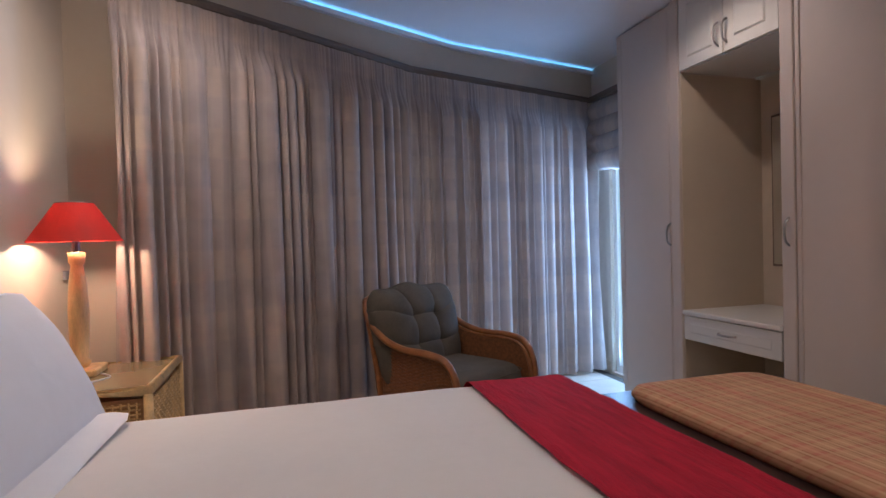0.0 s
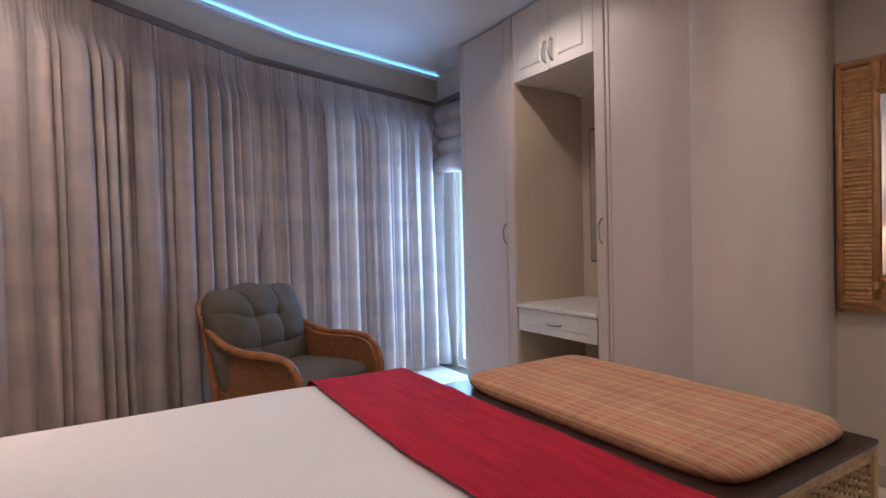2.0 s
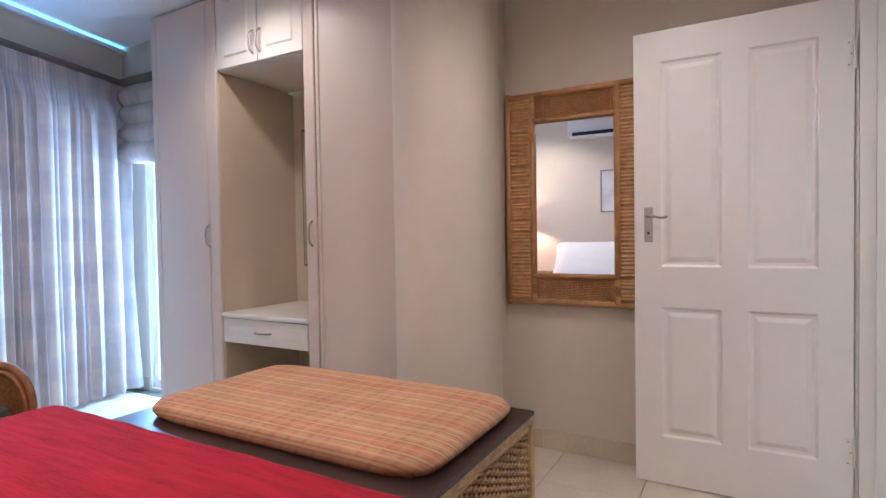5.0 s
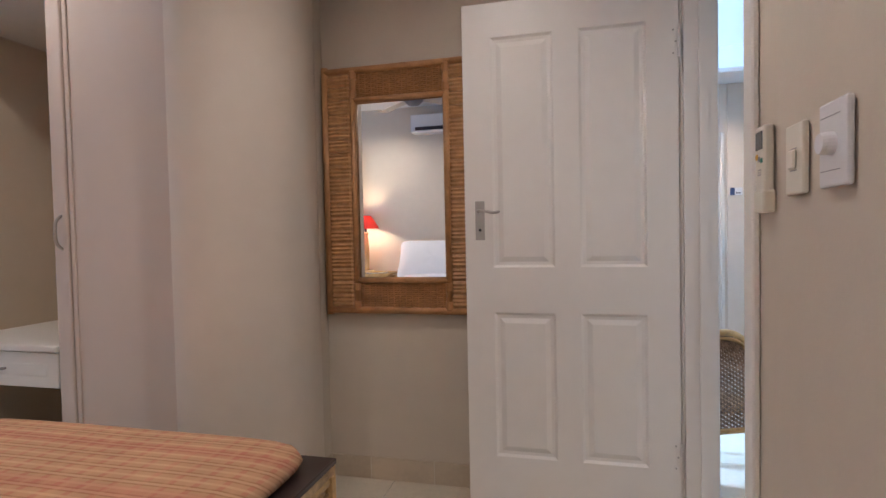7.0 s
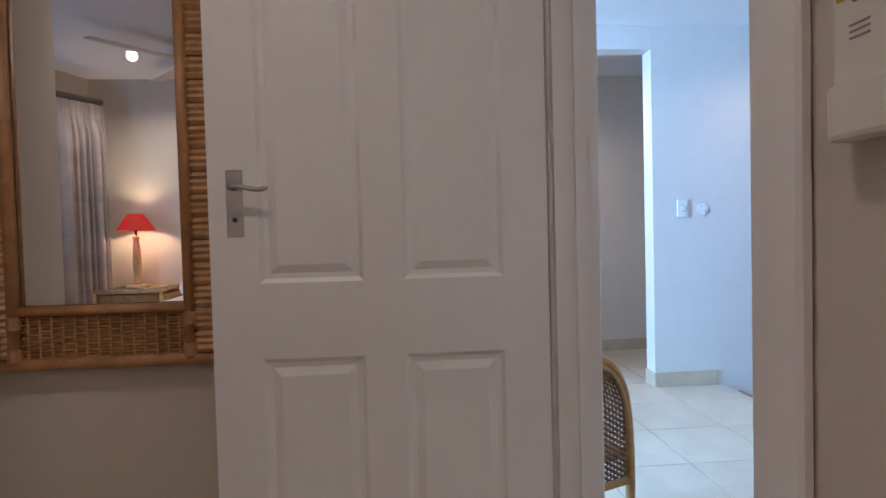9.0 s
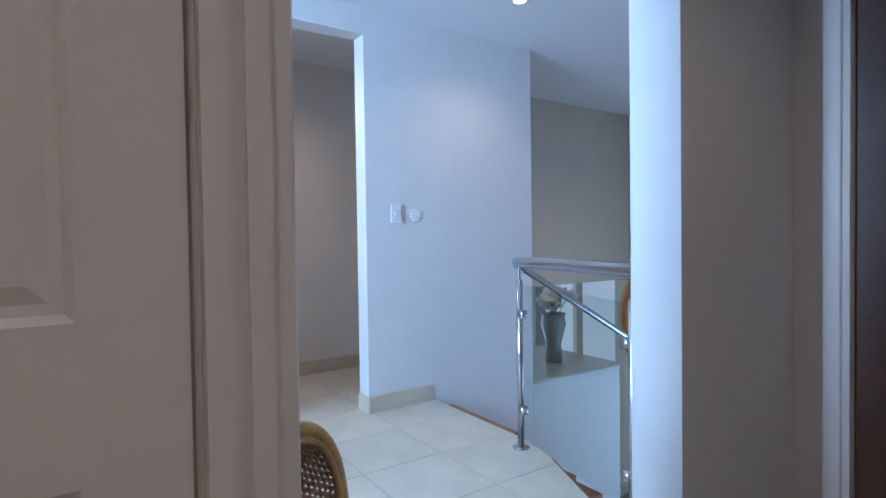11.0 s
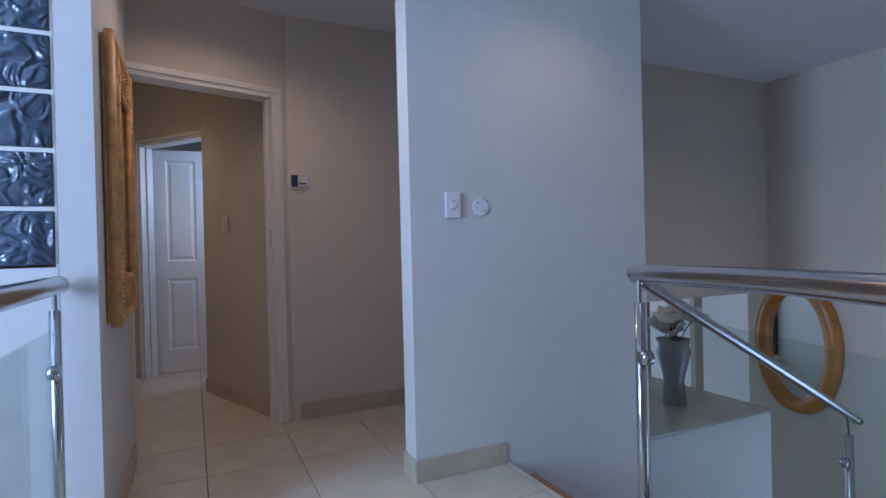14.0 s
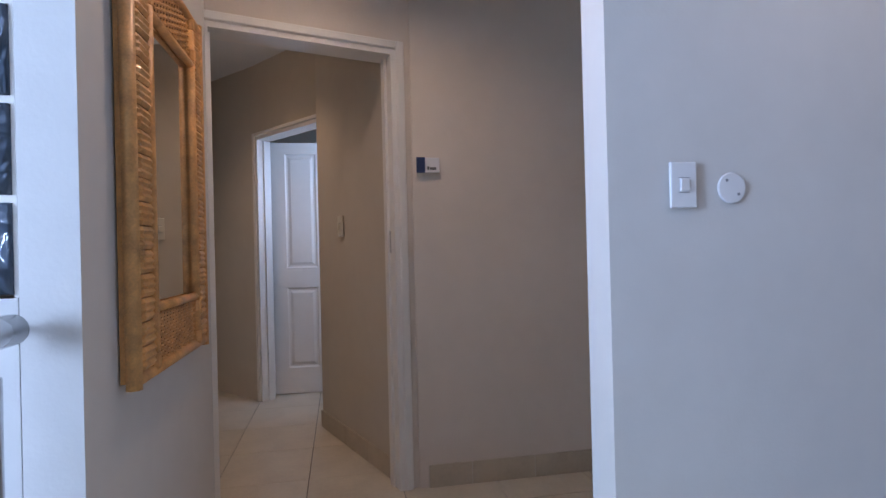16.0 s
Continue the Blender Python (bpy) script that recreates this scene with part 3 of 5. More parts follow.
def curtain(name, pts, label, seed, ends=(0.0, 0.0)):
    """Pencil-pleated cloth hung along the line pts, from its heading tape to the floor."""
    rnd = random.Random(seed)
    P = [Vector((*p, 0)) for p in pts]
    lens = [(b - a).length for a, b in zip(P, P[1:])]
    L = sum(lens)
    folds, s = [], 0.0
    while s < L:
        w = rnd.uniform(0.024, 0.045) if rnd.random() < 0.5 else rnd.uniform(0.05, 0.13)
        folds.append((s, w, rnd.uniform(0.35, 1.2), rnd.uniform(-0.012, 0.012), rnd.uniform(-0.03, 0.03)))
        s += w

    def place(u):
        d = max(0, min(L - 1e-6, u * L))
        for a, b, n in zip(P, P[1:], lens):
            if d <= n:
                t = (b - a).normalized()
                return a + t * d, Vector((t.y, -t.x, 0))
            d -= n
        return P[-1], Vector((t.y, -t.x, 0))
    starts = [f[0] for f in folds]

    def f(u, v):
        z = 0.035 + v * (TZ - 0.045)
        low = 1 - v
        shift = 0.028 * math.sin(7 * u + 2.1 * low * 3) * low + ends[0] * (1 - u) * low * low + ends[1] * u * low * low
        su = u + shift / L
        c, n = place(u)
        sd = max(0, min(L - 1e-6, su * L))
        i = max(0, int(np.searchsorted(starts, sd, side="right")) - 1)
        s0, w, amp, off, lean = folds[i]
        k = (sd - s0) / w
        fold = abs(math.sin(math.pi * k)) ** 0.55 * amp * (0.55 + 3 * w)
        deep = 0.115 * min(1, max(0.16, (0.952 - v) * 13)) * (0.85 + 0.25 * low)
        fine = 0.013 * abs(math.sin(sd * 150 + 2 * math.sin(sd * 31))) * min(1, max(0, (v - 0.86) * 12)) * (1 if v < 0.985 else 0.4)
        return c + n * (fold * deep + off * low + fine + 0.015 + 0.012 * low * math.sin(sd * 9)) + (place(min(1, u + 0.001))[0] - place(max(0, u - 0.001))[0]).normalized() * shift * 0.8 + Vector((0, 0, z))
    nu = int(L / 0.0045)
    ob = part(name, grid(B(), nu, 34, f, lambda u, v: (u * L * 1.55, v * TZ)), CURT, smooth=True)
    return tagged(ob, label, "curtain", "curtains along the outer wall")


curtain("curtain", [TRK[0], TRK[1], (0.82, 3.562)], "floor-length beige checked pleated curtain behind the bedside table", 3)
curtain("curtain", [(0.825, 3.562), (2.46, 4.07)], "floor-length lilac checked pleated curtain beside the bright window", 11, ends=(0.0, 0.03))


def roman_blind():
    t = thing("roman_blind", Matrix(), "pale grey roman blind pulled up in loose folds over the window", "blind")
    for k in range(4):
        zt = TZ - 0.02 - 0.14 * k

        def f(u, v, zt=zt, k=k):
            bulge = 0.02 + 0.06 * math.sin(math.pi * v) ** 0.7 + 0.01 * math.sin(9 * u + k)
            return (2.53 - bulge - 0.012 * k, 3.06 + 0.96 * u, zt - 0.17 * v + 0.02 * math.sin(math.pi * u * 2 + k) * v - 0.03 * math.sin(math.pi * u) * v)
        ob = part("fold", grid(B(), 20, 12, f, lambda u, v: (u, v * 0.2)), CURT, t, smooth=True)
        md = ob.modifiers.new("thick", "SOLIDIFY")
        md.thickness = 0.003
    part("cord", tube(B(), [(2.47, 3.9, TZ - 0.1), (2.47, 3.9, 1.5)], 0.002, 5), WHITE, t)


roman_blind()
# hidden blue emitter behind an added lip, for the glow atop the curved wall
glow_line, lip = B(), B()
for p, q in zip(NORTH[1:], NORTH[2:]):
    d = Vector((q[0] - p[0], q[1] - p[1])).normalized()
    n = Vector((d.y, -d.x))
    tube(glow_line, [(p[0] + n.x * 0.013, p[1] + n.y * 0.013, CEIL - 0.024), (q[0] + n.x * 0.013, q[1] + n.y * 0.013, CEIL - 0.024)], 0.005, 6)
    prism(lip, [(c[0] + n.x * k, c[1] + n.y * k) for c, k in ((p, 0.001), (q, 0.001), (q, 0.034), (p, 0.034))], CEIL - 0.046, CEIL - 0.034)
    prism(lip, [(c[0] + n.x * k, c[1] + n.y * k) for c, k in ((p, 0.028), (q, 0.028), (q, 0.034), (p, 0.034))], CEIL - 0.0339, CEIL - 0.019)
structure("added_lip", lip, WALLB)
tagged(part("blue_glow_line", glow_line, BLUEGLOW), "thin blue emitter behind an added lip for the wall-top glow", "strip light")


def downlight(x, y, z):
    t = thing("downlight", pose(x, y, z), "small round recessed ceiling downlight, lit", "ceiling light", "recessed downlights")
    part("rim", lathe(B(), [(0.036, -0.001), (0.045, -0.004), (0.047, -0.001)], 24), WHITE, t, smooth=True)
    part("lens", lathe(B(), [(0.035, -0.001), (0.035, -0.003)], 20), GLOW, t)


for px, py in DOWNLIGHTS:
    downlight(px, py, CEIL)
downlight(4.35, -2.45, HCEIL)
# fitting made up to go with the added landing fill
downlight(1.9, -1.6, HCEIL)
downlight(4.46, -4.29, HCEIL)
downlight(6.95, -0.264, HCEIL)
# fitting made up to go with the added recess fill
downlight(5.35, -1.1, HCEIL)

# ---- wardrobe ----


def handle(parent, at, n=1.0, label="curved satin metal pull handle"):
    bm = tube(B(), curve([(0, 0, -0.07 * n), (-0.028, 0, -0.045 * n), (-0.034, 0, 0), (-0.028, 0, 0.045 * n), (0, 0, 0.07 * n)], 5), [0.004] + [0.006] * 19 + [0.004], 8)
    return part("handle", bm, SATIN, parent, label, smooth=True, at=at)


def raised(bm, y0, y1, z0, z1, x, d=0.007):
    """A raised field with a sloping edge, standing out towards -x."""
    loops = []
    for ins, xx in ((0, x), (0.004, x + 0.004), (0.010, x + 0.004), (0.028, x - d)):
        loops.append([bm.verts.new((xx, a, c)) for a, c in ((y0 + ins, z0 + ins), (y1 - ins, z0 + ins), (y1 - ins, z1 - ins), (y0 + ins, z1 - ins))])
    for a, b in zip(loops, loops[1:]):
        for j in range(4):
            bm.faces.new((a[j], a[(j + 1) % 4], b[(j + 1) % 4], b[j]))
    bm.faces.new(loops[-1])
    return bm


def wardrobe(y0, y1, label, hy, body=CUPB):
    t = thing("wardrobe", pose(0, 0, 0), label, "wardrobe", "built-in wardrobe units")
    part("body", box(B(), 2.335, 2.90, y0, y1, 0, CEIL - 0.004), CUPB, t)
    wide = y1 - y0
    north = hy < (y0 + y1) / 2
    s0, s1 = (y0, y0 + 0.075) if north else (y1 - 0.075, y1)
    d0, d1 = (s1 + 0.003, y1) if north else (y0, s0 - 0.003)
    part("stile", box(B(), 2.306, 2.334, s0, s1, 0, CEIL - 0.006, 0.008, seg=3), CUPB, t)
    dr = part("door", box(B(), 2.312, 2.334, d0, d1, 0.08, CEIL - 0.02, 0.003), CUPB, t)
    part("bead", box(B(), 2.306, 2.3125, d0 + 0.012 if north else d1 - 0.03, d0 + 0.03 if north else d1 - 0.012, 0.1, CEIL - 0.04, 0.003), CUPB, dr)
    part("bead", box(B(), 2.3085, 2.3125, d1 - 0.055 if north else d0 + 0.035, d1 - 0.045 if north else d0 + 0.045, 0.1, CEIL - 0.04, 0.0015), CUPB, dr)
    handle(dr, pose(2.311, hy, 1.155))
    part("plinth", box(B(), 2.325, 2.334, d0, d1, 0, 0.078), CUPB, t)


wardrobe(1.42, 2.055, "tall cream laminate wardrobe with one full-height door beside the dressing niche", 2.030 - 0.02 + 0.002)
wardrobe(2.755, 3.385, "tall cream laminate wardrobe with one full-height door near the window", 2.835 + 0.01)
nic = thing("dressing_niche", pose(0, 0, 0), "open dressing niche with beige inner boards between two wardrobes", "dressing table", "")
part("back", box(B(), 2.935, 2.96, 2.056, 2.754, 0, CEIL - 0.47), NICHE, nic)
part("side_panel", box(B(), 2.325, 2.934, 2.0565, 2.062, 0, 2.13), NICHE, nic)
part("side_panel", box(B(), 2.325, 2.934, 2.748, 2.7535, 0, 2.13), NICHE, nic)
part("worktop", box(B(), 2.300, 2.934, 2.063, 2.747, 0.664, 0.692, 0.008, seg=3), CUPW, nic, "cream rounded worktop")
dw_ = part("drawer", box(B(), 2.312, 2.70, 2.066, 2.744, 0.514, 0.660, 0.003), CUPW, nic, "cream moulded drawer front")
part("field", raised(B(), 2.10, 2.71, 0.537, 0.637, 2.3125, 0.003), CUPW, dw_)
handle(dw_, pose(2.311, 2.405, 0.590, 90, 0, 0), 0.9)
uc = thing("wall_cabinet", pose(0, 0, 0), "cream two-door cabinet under the ceiling above the niche", "cabinet")
part("body", box(B(), 2.335, 2.90, 2.056, 2.754, 2.140, CEIL - 0.004), CUPW, uc)
for y0, y1, hy in ((2.058, 2.403, 2.375), (2.407, 2.752, 2.435)):
    d = part("door", box(B(), 2.312, 2.334, y0, y1, 2.143, CEIL - 0.01, 0.004), CUPW, uc)
    part("field", raised(B(), y0 + 0.055, y1 - 0.055, 2.19, CEIL - 0.06, 2.3125), CUPW, d)
    handle(d, pose(2.311, hy, 2.255), 0.95)
nm = thing("niche_mirror", pose(0, 0, 0), "narrow wood-framed mirror on the back of the niche", "mirror")
part("frame", box(B(), 2.912, 2.9345, 2.12, 2.66, 0.94, 1.88, 0.004), FRAMEB, nm)
part("glass", box(B(), 2.9085, 2.9115, 2.135, 2.645, 0.955, 1.865), MIRROR, nm)


def curved_end():
    """The rounded plaster pier that ends the wardrobes."""
    line = curve([(2.336, 1.4195, 0), (2.285, 1.419, 0), (2.238, 1.395, 0), (2.222, 1.34, 0), (2.24, 1.275, 0), (2.29, 1.215, 0), (2.37, 1.155, 0), (2.46, 1.112, 0), (2.56, 1.105, 0), (2.66, 1.12, 0), (2.772, 1.15, 0)], 6)
    bm = grid(B(), len(line) - 1, 3, lambda u, v: line[round(u * (len(line) - 1))] + Vector((0, 0, (-0.02, -0.005, CEIL - 0.01, CEIL)[round(v * 3)])))
    ob = structure("wall_rounded", bm, WALLR, smooth=True)
    md = ob.modifiers.new("thick", "SOLIDIFY")
    md.thickness, md.offset = 0.03, -1
    structure("wall_pier", box(B(), 2.765, 2.93, 1.125, 1.412, -0.02, CEIL), WALL)


curved_end()

# ---- wicker mirrors ----


def wicker_mirror(at, w, h, gw, gh, label, m=CANE, wm=CANED, bands=18):
    """A mirror in a broad cane frame; x along the wall, z up, -y out of the wall, origin at its middle."""
    t = thing("wicker_mirror", at, label, "mirror", "")
    part("backing", box(B(), -w / 2 + 0.01, w / 2 - 0.01, -0.018, -0.002, -h / 2 + 0.01, h / 2 - 0.01), wm, t)
    part("glass", box(B(), -gw / 2, gw / 2, -0.024, -0.019, -gh / 2, gh / 2), MIRROR, t, "plain mirror glass")
    gx, gz = gw / 2 + 0.014, gh / 2 + 0.014
    part("inner_frame", tube(tube(tube(tube(B(), [(-gx, -0.034, -h / 2 + 0.02), (-gx, -0.034, h / 2 - 0.02)], 0.015), [(gx, -0.034, -h / 2 + 0.02), (gx, -0.034, h / 2 - 0.02)], 0.015), [(-gx, -0.034, gz), (gx, -0.034, gz)], 0.013), [(-gx, -0.034, -gz), (gx, -0.034, -gz)], 0.013), m, t, smooth=True)
    ox, oz = w / 2 - 0.016, h / 2 - 0.016
    part("outer_frame", tube(tube(tube(tube(B(), [(-ox, -0.028, -oz - 0.02), (-ox, -0.028, oz + 0.02)], 0.018), [(ox, -0.028, -oz - 0.02), (ox, -0.028, oz + 0.02)], 0.018), [(-ox, -0.030, oz), (ox, -0.030, oz)], 0.016), [(-ox, -0.030, -oz), (ox, -0.030, -oz)], 0.016), m, t, smooth=True)
    for s in (-1, 1):
        bm = B()
        x0, x1 = sorted((s * (gx + 0.012), s * (ox - 0.014)))
        for k in range(bands):
            za = -oz + 0.016 + k * (2 * oz - 0.032) / bands
            zb = za + (2 * oz - 0.032) / bands
            mid, half = (za + zb) / 2, (zb - za) / 2
            for j in range(3):
                zz = mid + (j - 1) * half * 0.58
                wob = 0.0015 * math.sin(k * 2.3 + j)
                tube(bm, [(x0, -0.026, zz), (x0 + 0.012, -0.036 + wob, zz), (x1 - 0.012, -0.036 - wob, zz + 0.001), (x1, -0.026, zz)], half * 0.42, 6)
        tagged(part("side_weave", bm, wm, t), kind="stuff")
    for s in (-1, 1):
        z0, z1 = sorted((s * (gz + 0.014), s * (oz - 0.012)))

        def f(u, v, z0=z0, z1=z1):
            return (-gx + 0.016 + u * (2 * gx - 0.032), -0.030, z0 + v * (z1 - z0)), (0, -1, 0)
        tagged(part("panel_weave", weave(B(), f, max(8, int((z1 - z0) / 0.0078)), 14, 0.0030, 0.0045, 0.0042), m, t), kind="stuff")
        for sx in (-1, 1):
            part("binding", tube(B(), [(sx * gx, -0.034, z0 - 0.002), (sx * gx, -0.034, z0 + 0.03)], 0.0175, 10), m, t)
            part("binding", tube(B(), [(sx * gx, -0.034, z1 - 0.03), (sx * gx, -0.034, z1 + 0.002)], 0.0175, 10), m, t)
    return t


wicker_mirror(pose(2.858, 0.745, 1.318, 0, 0, -90), 0.73, 1.105, 0.40, 0.775, "brown woven cane framed mirror beside the open bedroom door")
wicker_mirror(pose(5.305, -0.569, 1.305, 0, 0, 0), 0.645, 1.06, 0.36, 0.70, "honey-coloured woven cane framed mirror on the landing wall", HONEY, HONEY)

# ---- switches and small wall things ----


def plate(name, at, w, h, label, m=PLASTIC, rocker=True, knob=False, cat="light switch"):
    """Lies on a wall: x along it, z up, -y out of it."""
    t = thing(name, at, label, cat)
    part("cover", box(B(), -w / 2, w / 2, -0.012, -0.001, -h / 2, h / 2, 0.004, seg=2), m, t)
    if rocker:
        part("rocker", box(B(), -0.014, 0.014, -0.018, -0.012, -0.018, 0.016, 0.003), m, t)
        for z in (-0.020, 0.018):
            part("seam", box(B(), -0.015, 0.015, -0.0128, -0.0121, z - 0.0007, z + 0.0007), GREY, t)
    if knob:
        part("knob", lathe(B(), [(0.018, 0), (0.0175, 0.012), (0.015, 0.018)], 20), m, t, at=pose(0, -0.012, 0, 90, 0, 0))
        for z in (-0.040, 0.042):
            part("seam", box(B(), -w / 2 + 0.008, w / 2 - 0.02, -0.0128, -0.0121, z - 0.0007, z + 0.0007), GREY, t)
    return t


plate("light_switch", pose(1.648, -0.388, 1.24, 0, 0, 180), 0.078, 0.125, "ivory single light switch beside the air conditioner remote")
plate("dimmer_switch", pose(1.502, -0.388, 1.245, 0, 0, 180), 0.092, 0.130, "white dimmer plate with a round knob", PLASTICW, False, True)
plate("light_switch", pose(4.928, -1.918, 1.218, 0, 0, -90), 0.075, 0.118, "white single light switch beside a round blanking plate", PLASTICW)
rd = thing("blanking_plate", pose(4.928, -2.062, 1.21, 0, 0, -90), "round white blanking plate with two dark screws", "blanking plate")
part("disc", lathe(B(), [(0.041, 0.001), (0.041, 0.004), (0.038, 0.006)], 28), PLASTICW, rd, at=pose(0, 0, 0, 90, 0, 0))
for sx, sz in ((-0.016, 0.020), (0.018, -0.016)):
    part("screw", lathe(B(), [(0.004, 0.005), (0.004, 0.0075)], 10), GREY, rd, at=pose(sx, 0, sz, 90, 0, 0))
ca = math.degrees(math.atan2(0.37, 0.945))
plate("light_switch", pose(6.74, -1.066, 1.215, 0, 0, ca + 180), 0.07, 0.115, "ivory single light switch in the corridor")
plate("socket_cover", pose(WX + 0.002, 2.76, 1.045, 0, 0, 90), 0.05, 0.04, "small grey wall bracket beside the lamp", GREY, False, cat="wall bracket")
rc = thing("remote_control", pose(1.795, -0.388, 1.238, 0, 0, 180), "ivory air conditioner remote in its wall holder", "remote control")
part("holder", box(B(), -0.030, 0.030, -0.025, -0.001, -0.088, -0.042, 0.005, seg=2), PLASTIC, rc)
rb = part("body", box(B(), -0.027, 0.027, -0.022, -0.003, -0.0845, 0.088, 0.005, seg=2), PLASTIC, rc)
part("display", box(B(), -0.020, 0.018, -0.0235, -0.0215, 0.040, 0.076), LCD, rb, "dark grey display")
part("button", box(B(), -0.020, -0.008, -0.0245, -0.0215, 0.020, 0.032, 0.002), YELLOW, rb, "yellow button")
part("button", box(B(), 0.008, 0.020, -0.0245, -0.0215, 0.012, 0.022, 0.002), GREEN, rb, "green button")
part("button", box(B(), -0.005, 0.005, -0.0245, -0.0215, 0.015, 0.026, 0.002), GREY, rb, "grey button")
for k in range(3):
    part("marking", box(B(), -0.008, 0.010, -0.0228, -0.0219, -0.002 - 0.005 * k, -0.0005 - 0.005 * k), GREY, rb)
kp = thing("keypad", pose(6.083, -1.451, 1.450, 0, 0, -90), "small white wall keypad with a dark blue cover", "keypad")
part("body", box(B(), -0.052, 0.052, -0.022, -0.001, -0.034, 0.034, 0.003), PLASTICW, kp)
part("cover", box(B(), -0.053, -0.014, -0.026, -0.021, -0.035, 0.035, 0.002), BLUEP, kp)
for k, x in enumerate((-0.004, 0.008, 0.018, 0.028)):
    part("marking", box(B(), x, x + 0.008, -0.0235, -0.0215, -0.022, -0.010 if k else -0.006), BLACK, kp)
ac = thing("air_conditioner", pose(WX + 0.001, 1.42, 2.37), "white wall-mounted split air conditioner over the bed", "air conditioner")
part("body", box(B(), 0, 0.17, -0.40, 0.40, -0.10, 0.105, 0.02, seg=3), PLASTICW, ac)
part("outlet", box(B(), 0.155, 0.173, -0.34, 0.34, -0.080, -0.040), BLACK, ac)
pic = thing("picture", pose(WX + 0.001, 1.26, 1.635), "framed pale print on the wall over the bed", "picture")
part("frame", box(box(box(box(B(), 0, 0.02, -0.21, 0.21, -0.25, -0.235), 0, 0.02, -0.21, 0.21, 0.235, 0.25), 0, 0.02, -0.21, -0.195, -0.235, 0.235), 0, 0.02, 0.195, 0.21, -0.235, 0.235), GREY, pic)
part("print", box(B(), 0, 0.008, -0.195, 0.195, -0.235, 0.235), mat("pale_print", (0.6, 0.6, 0.6), 0.5, var=0.15, scale=6), pic)
fan = thing("ceiling_fan", pose(-0.10, 1.56, CEIL), "pale ceiling fan with broad blades, at rest", "ceiling fan")
part("rod", tube(B(), [(0, 0, 0), (0, 0, -0.10)], 0.013), WHITE, fan)
part("motor", lathe(B(), [(0.02, -0.08), (0.09, -0.10), (0.10, -0.15), (0.06, -0.19), (0.0001, -0.20)], 24), GREY, fan, smooth=True)
for k in range(4):
    part("blade", box(B(), 0.10, 0.74, -0.062, 0.062, -0.125, -0.119, 0.002), mat("fan_blade", (0.55, 0.50, 0.45), 0.5) if k == 0 else bpy.data.materials["fan_blade"], fan, at=pose(0, 0, 0, 8, 0, 43 + 90 * k))

# ---- bed ----
BX0, BX1, BY0, BY1, BZ = -0.95, 1.05, 0.42, 1.93, 0.612


def drape(x0, x1, off, z_low, wave, uvs=None, ends=True, seed=0):
    """A cloth over the bed: a rounded cross-section from low on one side to low on the other."""
    rnd = random.Random(seed)
    r, hy = 0.09, (BY1 - BY0) / 2 + off
    cy = (BY0 + BY1) / 2
    prof = [(-hy, z_low), (-hy, BZ - r)] + [(-hy + r - r * math.cos(a), BZ - r + r * math.sin(a)) for a in [math.pi / 2 * k / 6 for k in range(1, 6)]]
    prof += [(-hy + r, BZ)] + [(-hy + r + (2 * hy - 2 * r) * k / 16, BZ) for k in range(1, 16)]
    prof += [(hy - r, BZ)] + [(hy - r + r * math.sin(a), BZ - r + r * math.cos(a)) for a in [math.pi / 2 * k / 6 for k in range(1, 6)]] + [(hy, BZ - r), (hy, z_low)]
    n = len(prof) - 1

    def f(u, v):
        y, z = prof[round(v * n)]
        x = x0 + u * (x1 - x0)
        side = max(0, (BZ - z) / (BZ - z_low))
        puff = 0.035 * math.cos(math.pi * y / (2.2 * hy)) * min(1, max(0, (BX1 - x) / 0.7))
        end = 0.05 * max(0, (x - (BX1 - 0.07)) / 0.07) ** 2 if ends else 0
        ww = wave * (math.sin(x * 9 + seed) + 0.6 * math.sin(x * 23 + y * 2)) * side
        nz = 0.006 * noise.noise(Vector((x * 3, y * 3, 0)))
        return (x, cy + y + math.copysign(ww * 0.4 + 0.02 * side, y) * (1 if side > 0.01 else 0), z + off + puff * (1 - side) - end + nz * (1 - side))
    return f, n


bed = thing("bed", Matrix(), "double bed with a white cover, its head against the wall", "bed")
part("base", box(B(), BX0 + 0.02, BX1 - 0.03, BY0 + 0.04, BY1 - 0.04, 0.06, 0.33, 0.015), SHEET, bed)
part("mattress", box(B(), BX0 + 0.01, BX1 - 0.02, BY0 + 0.02, BY1 - 0.02, 0.335, 0.58, 0.05, seg=4), SHEET, bed)
for x in (BX0 + 0.12, BX1 - 0.14):
    for y in (BY0 + 0.12, BY1 - 0.12):
        part("leg", tube(B(), [(x, y, 0), (x, y, 0.06)], 0.025), BLACK, bed)
f, n = drape(BX0 + 0.01, BX1, 0.0, 0.14, 0.018)
dv = part("cover", grid(B(), 60, n, f), SHEET, smooth=True)
tagged(dv, "plain white cotton cover over the sides of the bed", "bed cover")
f, n = drape(0.60, 1.085, 0.014, 0.22, 0.018)


def throw_place(u, v):
    x, y, z = f(u, v)
    x += 0.018 * math.sin(y * 4.0) * (1 - u)
    return (x, y, z + 0.003 * math.sin(y * 38 + 3 * noise.noise(Vector((x * 6, y * 2, 1)))) * 0.6 + 0.0025 * noise.noise(Vector((x * 22, y * 9, 0))))


th = part("throw", grid(B(), 40, n, throw_place), RED, smooth=True)
tagged(th, "crimson textured throw laid across the foot of the bed", "throw")


